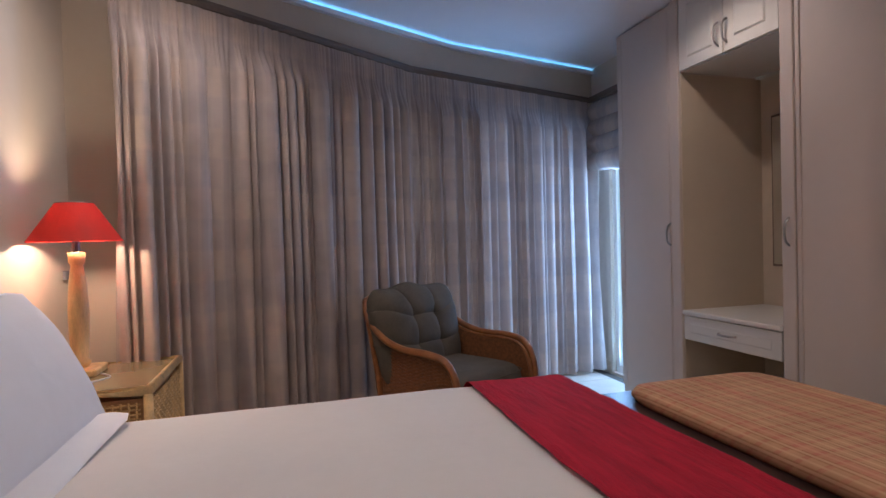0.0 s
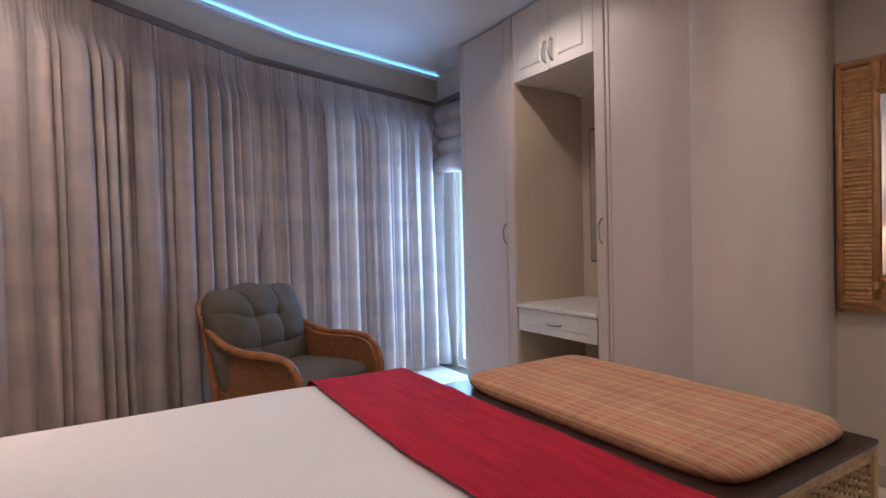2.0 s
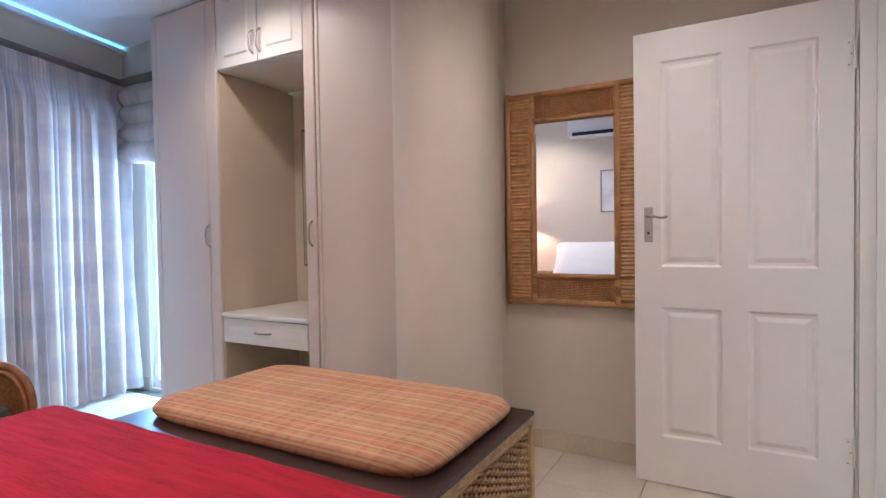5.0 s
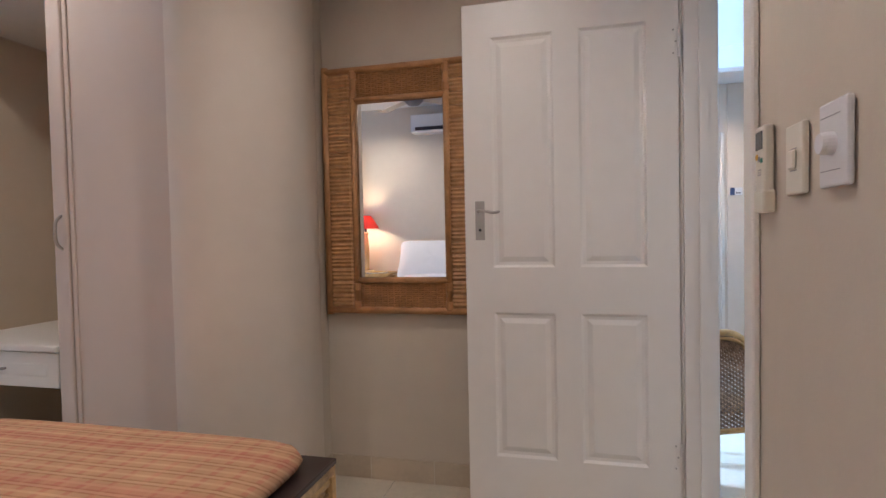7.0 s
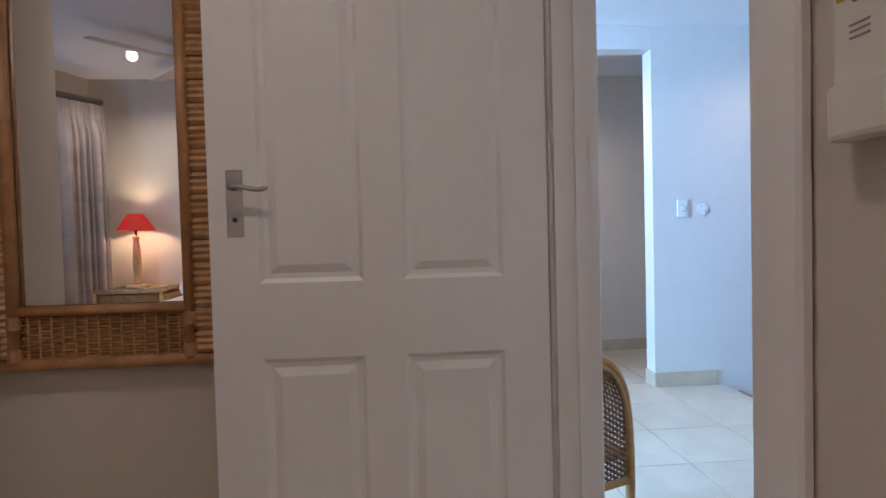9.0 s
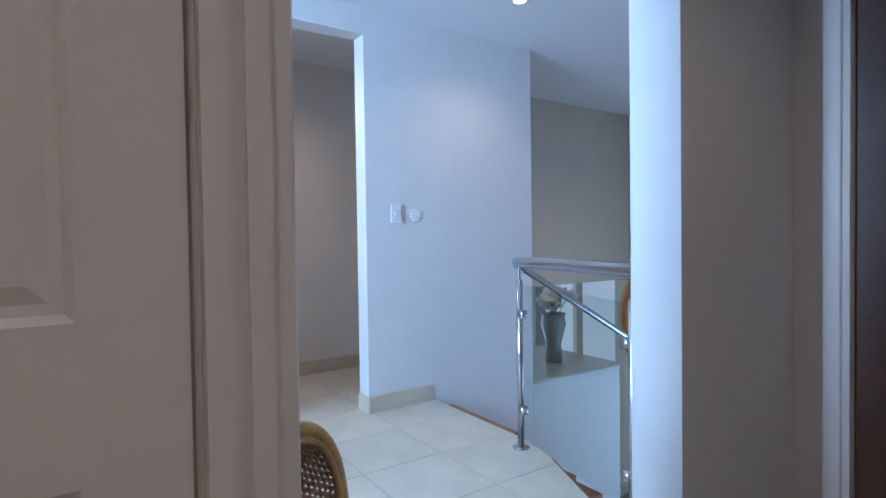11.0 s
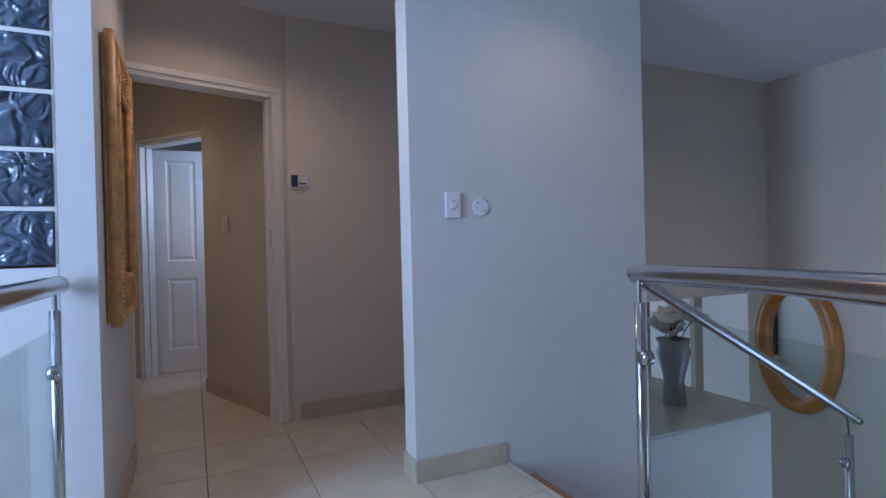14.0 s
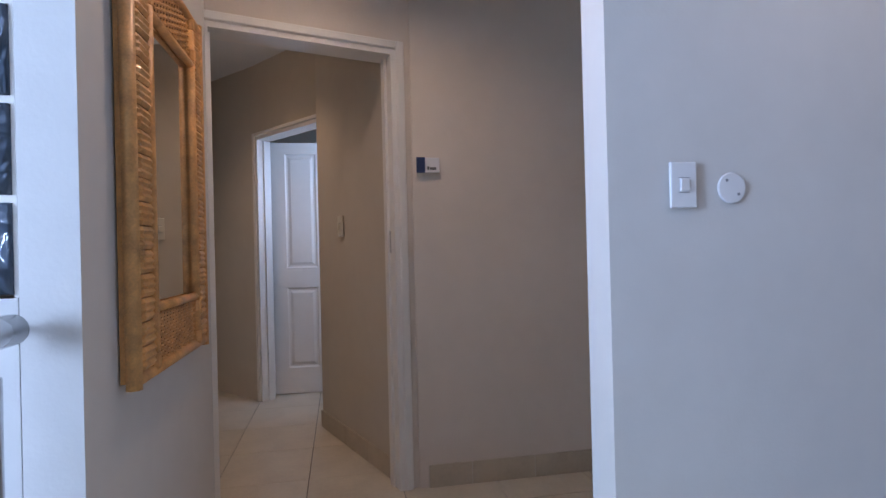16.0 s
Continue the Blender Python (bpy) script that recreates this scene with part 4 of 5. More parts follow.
def pillow(at, w, h, t, label):
    def f(u, v):
        a = math.pi * 2 * u
        sv = math.sin(math.pi * v)
        cx, cy = math.cos(a), math.sin(a)
        k = (abs(cx) ** 9 + abs(cy) ** 9) ** (-1 / 9) * (1 + 0.05 * (math.sin(2 * a) ** 2) ** 3)
        rr = min(1.0, math.sin(math.pi * v) ** 0.45)
        pin = 1 - 0.05 * math.cos(2 * a) ** 2 * 0
        X, Y = cx * k * rr * w / 2 * pin, cy * k * rr * h / 2 * pin
        e = max(0, 1 - (abs(X) / (w / 2)) ** 2.2) * max(0, 1 - (abs(Y) / (h / 2)) ** 2.2)
        z = (1 if v > 0.5 else -1) * t / 2 * e ** 0.6 if 0 < v < 1 else (1 if v > 0.5 else -1) * t / 2
        return (X, Y, z + 0.007 * noise.noise(Vector((X * 7, Y * 7, v * 3))))
    ob = part("pillow", grid(B(), 48, 30, f, closed=True), PILLOWM, smooth=True, at=at)
    return tagged(ob, label, "pillow", "pillows on the bed")


pillow(pose(-0.685, 1.53, 0.825, 0, 62, 0) @ pose(0, 0, 0, 0, 0, 90), 0.82, 0.47, 0.19, "plump white pillow on the curtain side of the bed")
pillow(pose(-0.715, 0.80, 0.835, 0, 60, 0) @ pose(0, 0, 0, 0, 0, 90), 0.70, 0.47, 0.19, "plump white pillow on the door side of the bed")
pillow(pose(-0.715, 1.50, 0.658, 0, 3, 0) @ pose(0, 0, 0, 0, 0, 90), 0.72, 0.46, 0.085, "flat white pillow lying under the leaning one")

# ---- chest with its cushion ----
CX0, CX1, CY0, CY1 = 1.10, 1.860, 0.618, 1.85
chest = thing("wicker_chest", Matrix(), "woven cane chest with dark wooden lid at the bed foot", "chest")
lid = part("lid", box(B(), CX0, CX1, CY0, CY1, 0.520, 0.536, 0.003), DARKW, chest, "dark stained wooden lid")
part("edge", box(box(box(box(B(), CX0 + 0.004, CX1 - 0.004, CY0 + 0.003, CY0 + 0.014, 0.497, 0.519), CX0 + 0.004, CX1 - 0.004, CY1 - 0.014, CY1 - 0.003, 0.497, 0.519), CX0 + 0.004, CX0 + 0.014, CY0 + 0.014, CY1 - 0.014, 0.497, 0.519), CX1 - 0.014, CX1 - 0.004, CY0 + 0.014, CY1 - 0.014, 0.497, 0.519), BASKET, lid, "pale wooden edge strip")
part("body", box(B(), CX0 + 0.03, CX1 - 0.03, CY0 + 0.03, CY1 - 0.03, 0.03, 0.496), CANED, chest)
for z, r in ((0.480, 0.013), (0.035, 0.013)):
    part("rim", tube(B(), [(CX0 + 0.014, CY0 + 0.014, z), (CX1 - 0.014, CY0 + 0.014, z), (CX1 - 0.014, CY1 - 0.014, z), (CX0 + 0.014, CY1 - 0.014, z)], r, 8, True), CANEP, chest)
for x in (CX0 + 0.014, CX1 - 0.014):
    for y in (CY0 + 0.014, CY1 - 0.014):
        part("post", tube(B(), [(x, y, 0), (x, y, 0.494)], 0.016), CANEP, chest)
sides = [((CX0 + 0.03, CY0 + 0.018), (CX1 - 0.03, CY0 + 0.018), (0, -1, 0), 24), ((CX1 - 0.018, CY0 + 0.03), (CX1 - 0.018, CY1 - 0.03), (1, 0, 0), 38), ((CX0 + 0.03, CY1 - 0.018), (CX1 - 0.03, CY1 - 0.018), (0, 1, 0), 24)]
for a, b, nn, k in sides:
    def g(u, v, a=a, b=b, nn=nn):
        return (a[0] + u * (b[0] - a[0]), a[1] + u * (b[1] - a[1]), 0.048 + v * 0.42), nn
    tagged(part("side_weave", weave(B(), g, 36, k, 0.0048, 0.006, 0.006), BASKET, chest), kind="stuff")


def cushion(x0, x1, y0, y1, z0, z1, m, r=0.07):
    """A flat box cushion with soft corners and a slightly domed top; its UV is in metres."""
    def f(u, v):
        a = 2 * math.pi * u
        c, s = math.cos(a), math.sin(a)
        k = (abs(c) ** 9 + abs(s) ** 9) ** (-1 / 9)
        if v < 0.25:
            q, z = v / 0.25 * 0.97, z0
        elif v < 0.5:
            w = (v - 0.25) / 0.25
            q = 0.97 + 0.03 * math.sin(math.pi * w)
            z = z0 + (z1 - z0) * 0.72 * w
        else:
            w = (v - 0.5) / 0.5
            q = 0.97 * (1 - w) ** 1.0
            z = z0 + (z1 - z0) * (0.72 + 0.28 * min(1, (1 - (1 - w) ** 6) ** 0.5))
        X, Y = (x0 + x1) / 2 + c * k * q * (x1 - x0) / 2, (y0 + y1) / 2 + s * k * q * (y1 - y0) / 2
        top = 0.004 * noise.noise(Vector((X * 5, Y * 5, 0))) if v > 0.5 else 0
        return (X, Y, z + top)

    return grid(B(), 72, 24, f, lambda u, v: (f(u, v)[1] + 0.9 * (f(u, v)[2] - z1), f(u, v)[0] + 0.9 * (f(u, v)[2] - z1)), closed=False)


cu = part("seat_cushion", cushion(1.205, 1.835, 0.66, 1.79, 0.537, 0.604, PLAID), PLAID, smooth=True)
tagged(cu, "flat orange and red checked cushion on the wicker chest", "cushion")

# ---- bedside table and lamp ----
TT = 0.675
bt = thing("bedside_table", Matrix(), "pale cane bedside table with a glass top and woven sides", "bedside table")
top = [(-0.925, 2.06), (-0.485, 2.06), (-0.485, 2.60), (-0.925, 2.60)]
part("rim", tube(B(), [(x, y, TT - 0.012) for x, y in top], 0.018, 8, True), CANEP, bt, smooth=True)
part("rim", tube(B(), [(x * 0.97 - 0.02, 2.335 + (y - 2.335) * 0.93, TT - 0.004) for x, y in top], 0.008, 6, True), CANEP, bt, smooth=True)
part("tabletop", prism(B(), top, TT - 0.022, TT - 0.010), CANED, bt)
part("glass", prism(B(), [(x * 0.98 - 0.015, 2.335 + (y - 2.335) * 0.90) for x, y in top], TT - 0.0095, TT - 0.004), PORC, bt, "clear glass over woven cane")
part("rim", tube(B(), [(x, y, 0.12) for x, y in top], 0.014, 8, True), CANEP, bt, smooth=True)
for x, y in top:
    part("leg", tube(B(), [(x, y, 0), (x, y, TT - 0.02)], 0.016), CANEP, bt, smooth=True)
for (a, b), k in zip(zip(top, top[1:]), (16, 20, 16)):
    dx, dy = b[0] - a[0], b[1] - a[1]
    ll = math.hypot(dx, dy)

    def g(u, v, a=a, dx=dx, dy=dy, ll=ll):
        return (a[0] + dx * (0.06 + 0.88 * u), a[1] + dy * (0.06 + 0.88 * u), 0.14 + v * (TT - 0.19)), (dy / ll, -dx / ll, 0)
    tagged(part("side_weave", weave(B(), g, 30, k, 0.0045, 0.005, 0.005), CANEP, bt), kind="stuff")

part("body", box(B(), -0.912, -0.500, 2.075, 2.585, 0.14, TT - 0.04), CANED, bt)
sn, sl = SHADE.node_tree.nodes, SHADE.node_tree.links
trn, mxs = sn.new("ShaderNodeBsdfTranslucent"), sn.new("ShaderNodeMixShader")
trn.inputs[0].default_value = (0.75, 0.05, 0.02, 1)
mxs.inputs[0].default_value = 0.12
sl.new(sn["Principled BSDF"].outputs[0], mxs.inputs[1]), sl.new(trn.outputs[0], mxs.inputs[2]), sl.new(mxs.outputs[0], sn["Material Output"].inputs[0])
tl = thing("table_lamp", pose(-0.795, 2.39, TT - 0.004), "turned pine table lamp with a red cone shade, lit", "table lamp")
part("base", box(B(), -0.075, 0.075, -0.075, 0.075, 0, 0.03, 0.006), PINE, tl)
part("column", lathe(B(), [(0.028, 0.03), (0.038, 0.05), (0.030, 0.06), (0.034, 0.15), (0.036, 0.25), (0.030, 0.36), (0.022, 0.415), (0.020, 0.425), (0.028, 0.44), (0.029, 0.475), (0.012, 0.478)], 24), PINE, tl, smooth=True)
part("socket", tube(B(), [(0, 0, 0.475), (0, 0, 0.53)], 0.013), BLACK, tl)
part("bulb", lathe(B(), [(0.0001, 0.53), (0.02, 0.54), (0.028, 0.57), (0.0001, 0.60)], 16), GLOW, tl, smooth=True).visible_shadow = False
part("shade", lathe(B(), [(0.160, 0.518), (0.0640, 0.668), (0.0625, 0.668), (0.1585, 0.518), (0.160, 0.518)], 40, caps=False), SHADE, tl, "red fabric cone shade")
part("shade_ring", tube(B(), [(0.064 * math.cos(a), 0.064 * math.sin(a), 0.667) for a in [math.pi * 2 * k / 24 for k in range(24)]], 0.002, 5, True), STEEL, tl)
part("cable", tube(B(), curve([(0.07, -0.02, 0.004), (0.13, -0.11, 0.004), (0.03, -0.20, 0.004), (-0.1, -0.22, 0.004)], 5), 0.003, 6), PLASTICW, tl)

# ---- the armchair ----


def armchair(at, label, arm=CANEB, wm=WOVENB):
    """Looks along +y."""
    t = thing("armchair", at, label, "armchair")
    rails = {}
    for s in (-1, 1):
        line = curve([(s * 0.295, -0.43, 0.862), (s * 0.325, -0.37, 0.775), (s * 0.34, -0.24, 0.675), (s * 0.35, -0.06, 0.625), (s * 0.355, 0.14, 0.622), (s * 0.35, 0.27, 0.595), (s * 0.345, 0.335, 0.50), (s * 0.34, 0.35, 0.34), (s * 0.335, 0.34, 0.0)], 6)
        rails[s] = line
        part("arm", tube(B(), line, 0.020, 8), arm, t, "thick bent cane arm", smooth=True)
        part("arm_trim", tube(B(), [p + Vector((-s * 0.024, -0.012, -0.018)) for p in line[8:44]], 0.010, 6), arm, t, smooth=True)
        part("leg", tube(B(), [(s * 0.28, -0.30, 0.0), (s * 0.28, -0.33, 0.35), (s * 0.295, -0.43, 0.862)], 0.018, 8), arm, t)
        part("bottom_rail", tube(B(), [(s * 0.27, -0.32, 0.16), (s * 0.335, 0.34, 0.16)], 0.014, 8), arm, t)

        def g(u, v, s=s, line=line):
            y = -0.355 + u * 0.675
            best = 0.62
            for a, b in zip(line, line[1:]):
                if a.y <= y <= b.y:
                    best = a.z + (b.z - a.z) * (y - a.y) / max(1e-6, b.y - a.y)
                    break
            x = s * (0.262 + 0.075 * math.sin(min(1, u * 1.4) * math.pi / 2))
            return (x, y, 0.17 + v * (best - 0.02 - 0.17)), (s, 0, 0)
        tagged(part("side_weave", weave(B(), g, 46, 26, 0.0042, 0.004, 0.0045), wm, t), kind="stuff")
        bk = grid(B(), 14, 8, lambda u, v, g=g, s=s: Vector(g(u, v)[0]) + Vector((-s * 0.007, 0, 0)))
        part("side_lining", bk, wm, t)
    part("top_rail", tube(B(), curve([(-0.295, -0.43, 0.862), (-0.19, -0.46, 0.876), (0.19, -0.46, 0.876), (0.295, -0.43, 0.862)], 5), 0.019, 8), arm, t, smooth=True)
    part("back", grid(B(), 12, 10, lambda u, v: ((-0.27 - 0.02 * v) * (1 - 2 * u), -0.345 - 0.095 * v - 0.02 * math.sin(math.pi * u), 0.15 + 0.71 * v)), wm, t)
    part("seat_frame", box(B(), -0.30, 0.30, -0.33, 0.32, 0.24, 0.275, 0.01), arm, t)
    part("front_rail", tube(B(), [(-0.335, 0.335, 0.235), (0.335, 0.335, 0.235)], 0.016, 8), arm, t)
    sc = part("seat_cushion", cushion(-0.295, 0.295, -0.28, 0.33, 0.277, 0.50, OLIVE), OLIVE, t, "olive grey seat cushion", smooth=True)
    part("piping", tube(B(), [(0.292 * c, 0.025 + 0.302 * s2, 0.45) for c, s2 in [((abs(math.cos(a)) ** 0.25) * math.copysign(1, math.cos(a)), (abs(math.sin(a)) ** 0.25) * math.copysign(1, math.sin(a))) for a in [2 * math.pi * (k + 0.5) / 40 for k in range(40)]]], 0.004, 5, True), OLIVE, sc)

    studs = [(1 / 3, 0.36), (2 / 3, 0.36), (0.36, 0.70), (0.64, 0.70)]

    def puff(u, v):
        """A plump cushion drawn in at four buttons, leaning on the back and wider at its top."""
        wide = 0.55 + 0.06 * min(1, v * 1.4)
        edge = (1 - abs(2 * u - 1) ** 5) ** 0.5 * (1 - abs(2 * v - 1) ** 5) ** 0.5
        dip = sum(math.exp(-(((u - a) * 0.6) ** 2 + ((v - b) * 0.5) ** 2) / 0.0016) for a, b in studs)
        crease = 0.0
        for (a, b), (c, d) in ((studs[0], studs[1]), (studs[2], studs[3]), (studs[0], studs[2]), (studs[1], studs[3]), (studs[0], (0.0, 0.42)), (studs[1], (1.0, 0.42)), (studs[2], (0.30, 1.0)), (studs[3], (0.70, 1.0)), (studs[0], (0.36, 0.0)), (studs[1], (0.64, 0.0)), (studs[2], (0.0, 0.85)), (studs[3], (1.0, 0.85))):
            ll = (c - a) ** 2 + (d - b) ** 2
            k = max(0, min(1, ((u - a) * (c - a) + (v - b) * (d - b)) / ll))
            gap = math.hypot((u - a - k * (c - a)) * 0.6, (v - b - k * (d - b)) * 0.5)
            crease = max(crease, math.exp(-(gap / 0.014) ** 2) * (1 - 0.55 * k))
        d = 0.035 + 0.115 * edge - 0.035 * min(1, dip) - 0.030 * crease
        zz = 0.42 + 0.475 * v - 0.03 * abs(2 * u - 1) ** 3 * v + 0.012 * math.cos(4 * math.pi * (u - 0.5)) * v
        return ((u - 0.5) * wide, -0.305 - 0.13 * v + d + 0.03 * (2 * u - 1) ** 2 * v, zz)
    bcu = part("back_cushion", grid(B(), 54, 54, puff), OLIVE, t, "tufted olive grey back cushion", smooth=True)
    bcu.modifiers.new("thick", "SOLIDIFY").thickness = 0.05
    for u, v in studs:
        part("button", lathe(B(), [(0.009, -0.003), (0.009, 0.003), (0.0001, 0.006)], 10), OLIVE, bcu, at=pose(*puff(u, v), -90, 0, 0))
    return t


armchair(pose(0.86, 2.87, 0, 0, 0, -149) @ Matrix.Scale(0.95, 4), "brown cane armchair with tufted olive grey cushions before the curtains")


def side_chair(at):
    t = thing("wicker_chair", at, "low woven cane chair standing against the landing balustrade", "chair")
    hoop = curve([(-0.17, 0, 0.0), (-0.18, 0, 0.30), (-0.17, 0.01, 0.52), (-0.11, 0.015, 0.635), (0, 0.015, 0.665), (0.11, 0.015, 0.635), (0.17, 0.01, 0.52), (0.18, 0, 0.30), (0.17, 0, 0.0)], 6)
    part("back_frame", tube(B(), hoop, 0.016, 8), CANEP, t, smooth=True)
    part("back_trim", tube(B(), [p * 0.92 + Vector((0, -0.012, 0.03)) for p in hoop[10:40]], 0.008, 6), CANEP, t, smooth=True)

    def g(u, v):
        z = 0.24 + 0.41 * v
        w = 0.168 * (1 - max(0, (z - 0.47) / 0.19) ** 2.2 * 0.75)
        return (-w + 2 * w * u, 0.008, z), (0, -1, 0)
    tagged(part("back_weave", weave(B(), g, 44, 22, 0.004, 0.005, 0.0045), mat("grey_brown_weave", (0.30, 0.19, 0.12), 0.6, var=0.5, scale=50), t), kind="stuff")
    part("seat", box(B(), -0.18, 0.18, 0.02, 0.34, 0.30, 0.34, 0.012, seg=2), CANED, t)
    part("back_rail", tube(B(), [(-0.175, 0, 0.235), (0.175, 0, 0.235)], 0.013, 8), CANEP, t)
    for x in (-0.16, 0.16):
        part("leg", tube(B(), [(x, 0.33, 0), (x, 0.32, 0.31)], 0.015, 8), CANEP, t)


side_chair(pose(3.09, -0.60, 0, 0, 0, -68))

# ---- balustrades ----


def post(name, x, y, z1, parent, glass_side):
    p = part("post", tube(B(), [(x, y, 0.008), (x, y, z1)], 0.0165, 14), STEEL, parent, "round steel post", smooth=True)
    part("foot", lathe(B(), [(0.042, 0.001), (0.042, 0.006), (0.022, 0.012)], 24, (x, y, 0)), STEEL, p, smooth=True)
    part("spigot", tube(B(), [(x, y, z1), (x, y, 0.915)], 0.008, 10), STEEL, p)
    for z in (0.20, 0.68):
        part("clamp", tube(B(), [(x + glass_side[0] * 0.030 - glass_side[1] * 0.016, y + glass_side[1] * 0.030 + glass_side[0] * 0.016, z), (x + glass_side[0] * 0.030 + glass_side[1] * 0.016, y + glass_side[1] * 0.030 - glass_side[0] * 0.016, z)], 0.022, 18), STEEL, p, smooth=True)
    return p


def glass_panel(a, b, z0, z1, parent, m, label):
    d = Vector((b[0] - a[0], b[1] - a[1])).normalized()
    n = Vector((-d.y, d.x)) * 0.005
    return part("glass", prism(B(), [(a[0] + n.x, a[1] + n.y), (b[0] + n.x, b[1] + n.y), (b[0] - n.x, b[1] - n.y), (a[0] - n.x, a[1] - n.y)], z0, z1), m, parent, label)


bl = thing("balustrade", Matrix(), "steel and clear glass balustrade at the head of the stairs", "balustrade", "landing balustrades")
part("handrail", tube(B(), curve([(4.04, -2.115, 0.925), (3.98, -2.105, 0.932), (3.6, -2.02, 0.938), (3.20, -1.885, 0.940), (3.135, -1.862, 0.940)], 5), [0.020, 0.027] + [0.029] * 19, 14), STEEL, bl, "thick polished steel handrail", smooth=True)
d1 = Vector((3.17 - 3.99, -1.86 + 2.09)).normalized()
post("post", 3.99, -2.09, 0.845, bl, d1)
post("post", 3.17, -1.87, 0.84, bl, -d1)
glass_panel((3.945, -2.078), (3.215, -1.875), 0.07, 0.825, bl, GLASS, "clear glass panel")
part("stair_rail", tube(B(), curve([(4.005, -2.14, 0.89), (4.03, -2.25, 0.85), (4.17, -3.50, 0.235), (4.175, -3.56, 0.205)], 5), 0.019, 12), STEEL, bl, "steel rail that slopes down beside the stairs", smooth=True)
sp = part("stair_post", tube(B(), [(4.165, -3.50, -1.06), (4.165, -3.50, 0.14)], 0.018, 12), STEEL, bl, smooth=True)
part("spigot", tube(B(), [(4.165, -3.50, 0.14), (4.17, -3.50, 0.225)], 0.007, 8), STEEL, sp)
part("clamp", tube(B(), [(4.180, -3.47, 0.02), (4.155, -3.47, 0.02)], 0.022, 16), STEEL, sp, smooth=True)
bn = thing("balustrade", Matrix(), "steel and pale glass balustrade along the bright void", "balustrade", "landing balustrades")
part("handrail", tube(B(), curve([(3.15, -0.465, 0.94), (3.9, -0.468, 0.94), (4.73, -0.465, 0.94), (4.765, -0.465, 0.94)], 4), [0.029] * 11 + [0.026, 0.018], 14), STEEL, bn, "thick polished steel handrail", smooth=True)
part("bracket", tube(B(), [(4.76, -0.465, 0.94), (4.83, -0.465, 0.94)], 0.005, 8), STEEL, bn)
for x in (3.30, 4.02, 4.735):
    post("post", x, -0.465, 0.865, bn, Vector((-1 if x > 3.5 else 1, 0)))
glass_panel((4.06, -0.465), (4.69, -0.465), 0.07, 0.81, bn, GLASS, "pale blue glass panel")
glass_panel((3.345, -0.465), (3.98, -0.465), 0.07, 0.81, bn, GLASS, "pale blue glass panel")

# glass block wall over the void
gx = 4.83
gb = structure("wall_glass_block", box(B(), gx, gx + 0.10, -0.46, 2.6, -2.9, 0.995), WALLB)
P = 0.187
BG = mat("wavy_block_glass", (0.06, 0.09, 0.13), 0.06, spec=0.5)
bn_, bln = BG.node_tree.nodes, BG.node_tree.links
vt, bpn, tcn = bn_.new("ShaderNodeTexNoise"), bn_.new("ShaderNodeBump"), bn_.new("ShaderNodeTexCoord")
oin, vadd = bn_.new("ShaderNodeObjectInfo"), bn_.new("ShaderNodeVectorMath")
vt.inputs["Scale"].default_value, vt.inputs["Detail"].default_value, vt.inputs["Distortion"].default_value = 13, 1, 1.6
bpn.inputs["Strength"].default_value, bpn.inputs["Distance"].default_value = 1.0, 0.035
bln.new(oin.outputs["Location"], vadd.inputs[1]), bln.new(tcn.outputs["Object"], vadd.inputs[0]), bln.new(vadd.outputs[0], vt.inputs["Vector"])
bln.new(vt.outputs["Fac"], bpn.inputs["Height"]), bln.new(bpn.outputs[0], BG.node_tree.nodes["Principled BSDF"].inputs["Normal"])
blockm = mesh(box(B(), -0.004, 0.09, 0.007, P - 0.007, 0.007, P - 0.007, 0.007, seg=2), "glass_block", BG, True)
for i in range(5):
    for j in range(8):
        part("glass_block", blockm, None, gb, at=pose(gx, -0.46 + i * P, 0.995 + j * P))
mort = B()
for i in range(6):
    box(mort, gx + 0.003, gx + 0.09, -0.467 + i * P if i else -0.46, -0.453 + i * P, 0.996, 0.995 + 8 * P)
for j in range(1, 9):
    for i in range(5):
        box(mort, gx + 0.0035, gx + 0.0895, -0.4529 + i * P, -0.4671 + (i + 1) * P, 0.988 + j * P, 1.002 + j * P)
part("mortar", mort, WHITE, gb)
box_top = structure("wall_over_blocks", box(box(B(), gx, gx + 0.10, -0.46, 2.6, 0.995 + 8 * P + 0.008, 2.9), gx, gx + 0.10, -0.46 + 5 * P + 0.01, 2.6, 0.996, 0.995 + 8 * P + 0.007), WALLB)
# Unseen backing; the dimness behind the blocks is put into its colour
structure("backing_behind_blocks", box(B(), gx + 0.5, gx + 0.52, -0.46, 1.0, 0.5, 2.8), mat("shade_tinted_plaster", (0.25, 0.27, 0.3), 0.8))

# ---- stairs, vase and the lower room ----
st = thing("staircase", Matrix(), "timber-edged stairs that go down beside the switch wall", "staircase")
for k in range(11):
    z = -0.18 * (k + 1)
    y = -2.19 - 0.24 * k
    if y - 0.24 < -5.4:
        break
    part("step", box(B(), 4.16, 4.925, y - 0.26, y, z - 0.04, z, 0.006), SOIL, st, "brown timber tread")
    part("riser", box(B(), 4.16, 4.925, y - 0.012, y, z + 0.001, z + 0.138), SOIL, st)
part("nosing", box(B(), 4.155, 4.78, -2.235, -2.192, -0.05, -0.001, 0.008), SOIL, st, "brown timber floor edge")
vs_ = thing("vase", pose(5.31, -3.70, -0.034) @ Matrix.Scale(1.28, 4), "grey vase of white flowers on the ledge by the stairs", "vase of flowers")
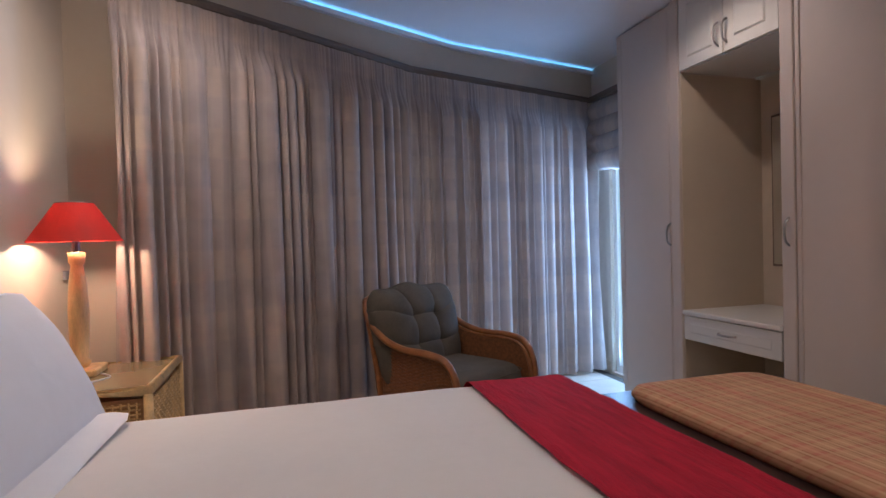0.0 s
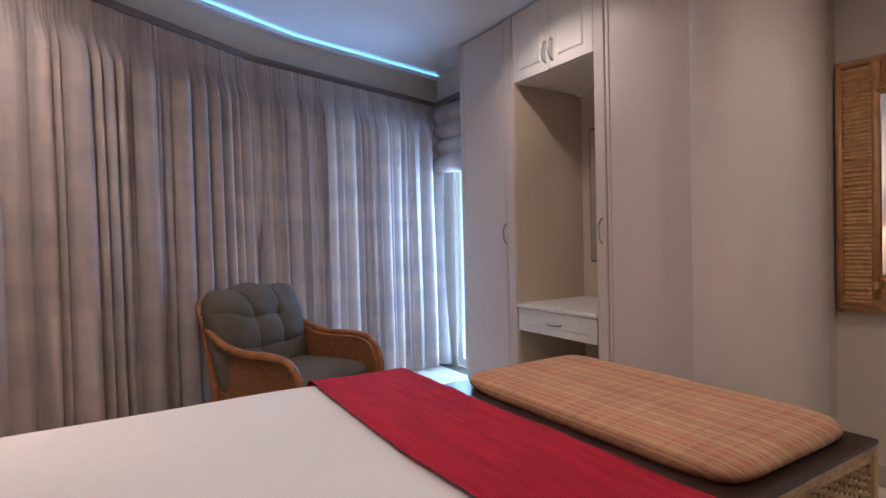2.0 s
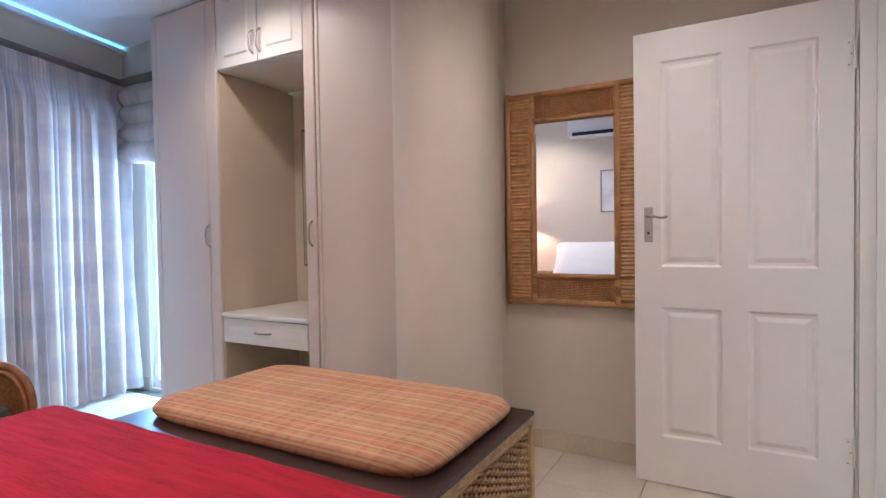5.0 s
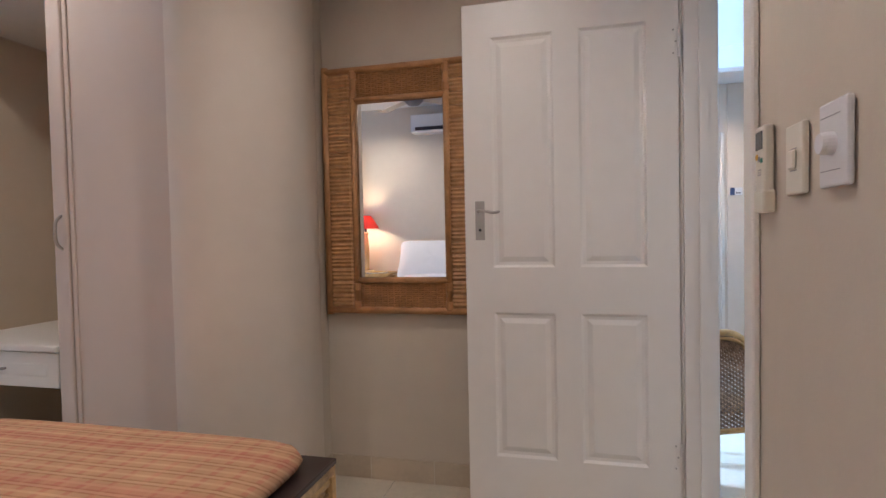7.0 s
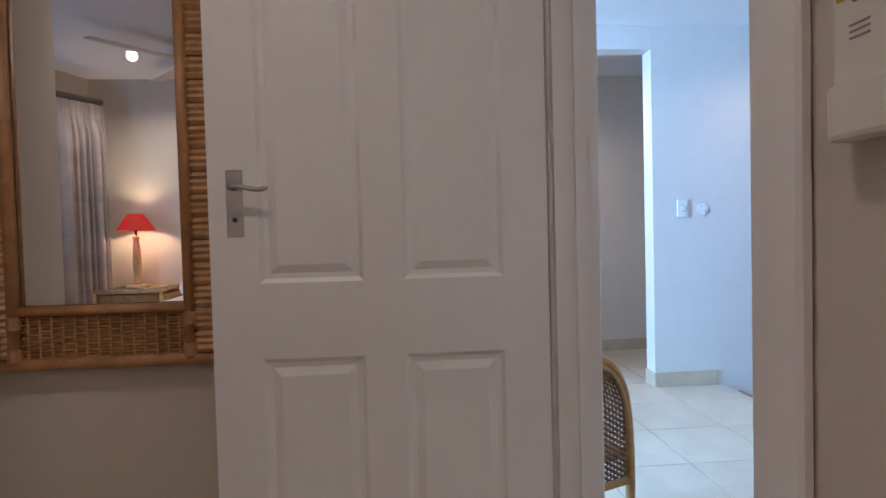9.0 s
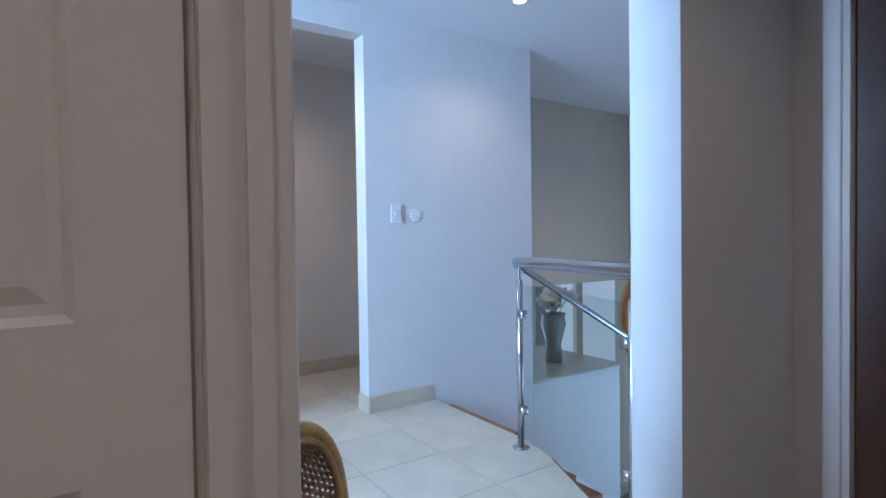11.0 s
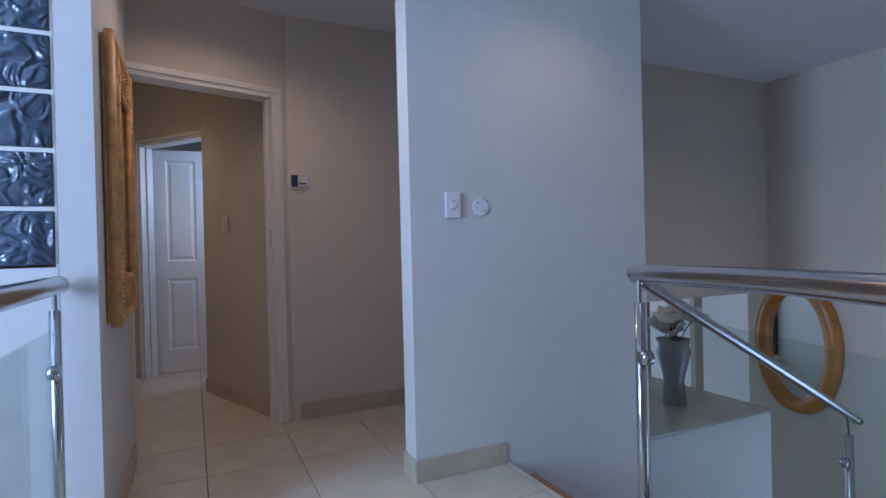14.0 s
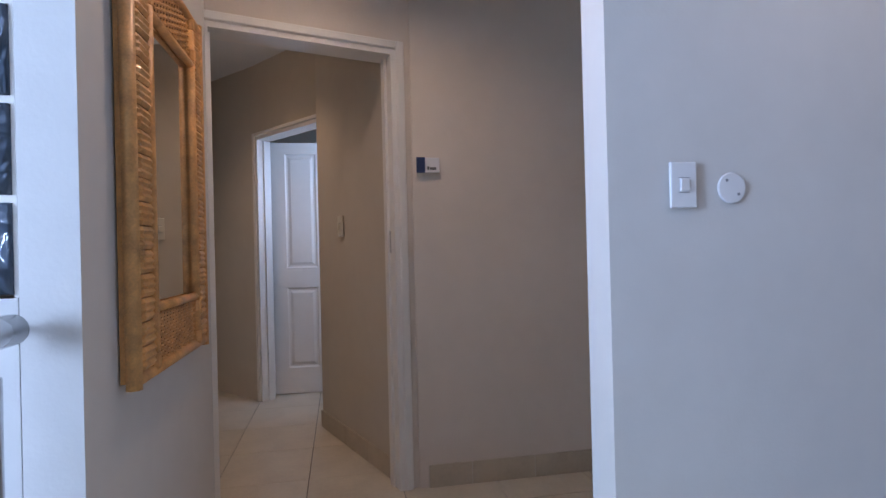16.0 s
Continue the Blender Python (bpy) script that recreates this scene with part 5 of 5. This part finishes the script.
part("body", lathe(B(), [(0.055, 0), (0.06, 0.01), (0.05, 0.12), (0.085, 0.26), (0.075, 0.30), (0.085, 0.33), (0.075, 0.33), (0.06, 0.28)], 24), VASE, vs_, smooth=True)
rnd = random.Random(5)
for k in range(9):
    a, rr = rnd.uniform(0, 6.28), rnd.uniform(0.02, 0.13)
    tip = Vector((math.cos(a) * rr, math.sin(a) * rr, rnd.uniform(0.34, 0.46)))
    part("stem", tube(B(), curve([(0, 0, 0.2), (tip.x * 0.5, tip.y * 0.5, 0.36), tip], 4), 0.003, 5), LEAF, vs_)
    bm = B()
    for j in range(7):
        b = 2 * math.pi * j / 7

        def pf(u, v, b=b):
            w = 0.032 * math.sin(math.pi * min(1, 0.15 + u * 0.85))
            return (math.cos(b) * u * 0.075 - math.sin(b) * (v - 0.5) * 2 * w, math.sin(b) * u * 0.075 + math.cos(b) * (v - 0.5) * 2 * w, 0.025 * u * u + 0.006 * math.sin(v * 3))
        grid(bm, 4, 2, pf)
    fl = part("flower", bm, PETAL, vs_, "white open flower", at=pose(*tip, rnd.uniform(-50, 50), rnd.uniform(-50, 50), 0))
ov = thing("oval_frame", pose(5.66, -5.57, 0.10), "orange-brown bentwood oval frame on the far stair wall", "wall mirror")
part("frame", tube(B(), [(0.30 * math.cos(a), 0, 0.52 * math.sin(a)) for a in [2 * math.pi * k / 40 for k in range(40)]], 0.07, 8, True), ORANGE, ov, smooth=True)
part("glass", lathe(B(), [(0.0001, 0.0), (0.27, 0.0), (0.27, 0.005)], 40), MIRROR, ov, at=pose(0, 0, 0, 90, 0, 0) @ Matrix.Diagonal((1, 1.9, 1, 1)))

# ---- floor and skirting tiles ----
TS = 0.4245


def ccw(poly):
    return poly if sum(p[0] * poly[(i + 1) % len(poly)][1] - p[1] * poly[(i + 1) % len(poly)][0] for i, p in enumerate(poly)) > 0 else poly[::-1]


def lay_tiles():
    half = TS / 2 - 0.0018
    full = mesh(box(B(), -half, half, -half, half, -0.006, 0, 0.0012), "tile", TILEM)
    for region in (ROOM, HALL_A, HALL_B, HALL_C, FAR):
        reg = ccw(region)
        xs, ys = [p[0] for p in reg], [p[1] for p in reg]
        for i in range(math.floor((min(xs) - 5.03) / TS), math.ceil((max(xs) - 5.03) / TS) + 1):
            for j in range(math.floor((min(ys) + 1.31) / TS), math.ceil((max(ys) + 1.31) / TS) + 1):
                cx, cy = 5.03 + (i + 0.5) * TS, -1.31 + (j + 0.5) * TS
                q = [(cx - half, cy - half), (cx + half, cy - half), (cx + half, cy + half), (cx - half, cy + half)]
                c = q
                for k, p in enumerate(reg):
                    r = reg[(k + 1) % len(reg)]
                    dx, dy = r[0] - p[0], r[1] - p[1]
                    if c:
                        c = clip(c, dy, -dx, dy * p[0] - dx * p[1])
                if not c or len(c) < 3:
                    continue
                if region is ROOM and (cx > 2.45 and cy > 1.6 or (cy < 1.75 and cy > 0.5 and cx < 0.9)):
                    continue
                if len(c) == 4 and all((a[0] - b[0]) ** 2 + (a[1] - b[1]) ** 2 < 1e-10 for a, b in zip(sorted(c), sorted(q))):
                    part("tile", full, None, slab, at=Matrix.Translation((cx, cy, 0)))
                else:
                    part("tile", prism(B(), c, -0.006, 0), TILEM, slab)


def skirting(a, b, out=1, first=0.2):
    """Skirting tiles from a to b, standing out to the left of the way (out 1) or the right (-1)."""
    d = Vector((b[0] - a[0], b[1] - a[1]))
    n = d.length
    at = Matrix.Translation((a[0], a[1], 0)) @ Matrix.Rotation(math.atan2(d.y, d.x), 4, "Z")
    y0, y1 = (0, 0.010) if out > 0 else (-0.010, 0)
    base = structure("baseboard", box(B(), 0, n, min(y0, y1) + 0.002 * (out < 0), max(y0, y1) - 0.002 * (out > 0), 0, 0.099), GROUTL, at=at)
    s = 0.0
    e = min(first, n)
    while s < n - 0.01:
        y = (y0 + 0.001, y1 + 0.001) if out > 0 else (y0 - 0.001, y1 - 0.001)
        part("tile", box(B(), s + 0.0015, e - 0.0015, *y, 0.0, 0.101, 0.0015), SKIRT, base)
        s, e = e, min(e + 0.3, n)


skirting((2.86, 1.124), (2.86, -0.37), -1)
skirting((2.765, 1.40), (2.765, 1.125), -1)
skirting((2.765, 1.125), (2.86, 1.125), -1)
skirting((WX + 0.02, -0.39), (1.855, -0.39), 1)
skirting((4.93, -1.715), (4.93, -2.17), -1, 0.42)
skirting((5.062, -1.715), (4.918, -1.715), -1, 0.14)
skirting((6.085, -1.425), (6.076, -3.08), -1, 0.2)
skirting((6.128, -1.307), (7.098, -0.927), 1, 0.35)
skirting((4.83, -0.567), (5.80, -0.567), -1)
skirting((7.816, -0.446), (8.27, -0.024), -1)
skirting((4.83, -0.46), (4.83, -0.577), -1, 0.13)
skirting((2.57, 3.10), (2.57, 2.95), -1)
skirting((2.575, 4.15), (2.575, 3.91), -1, 0.24)
lay_tiles()
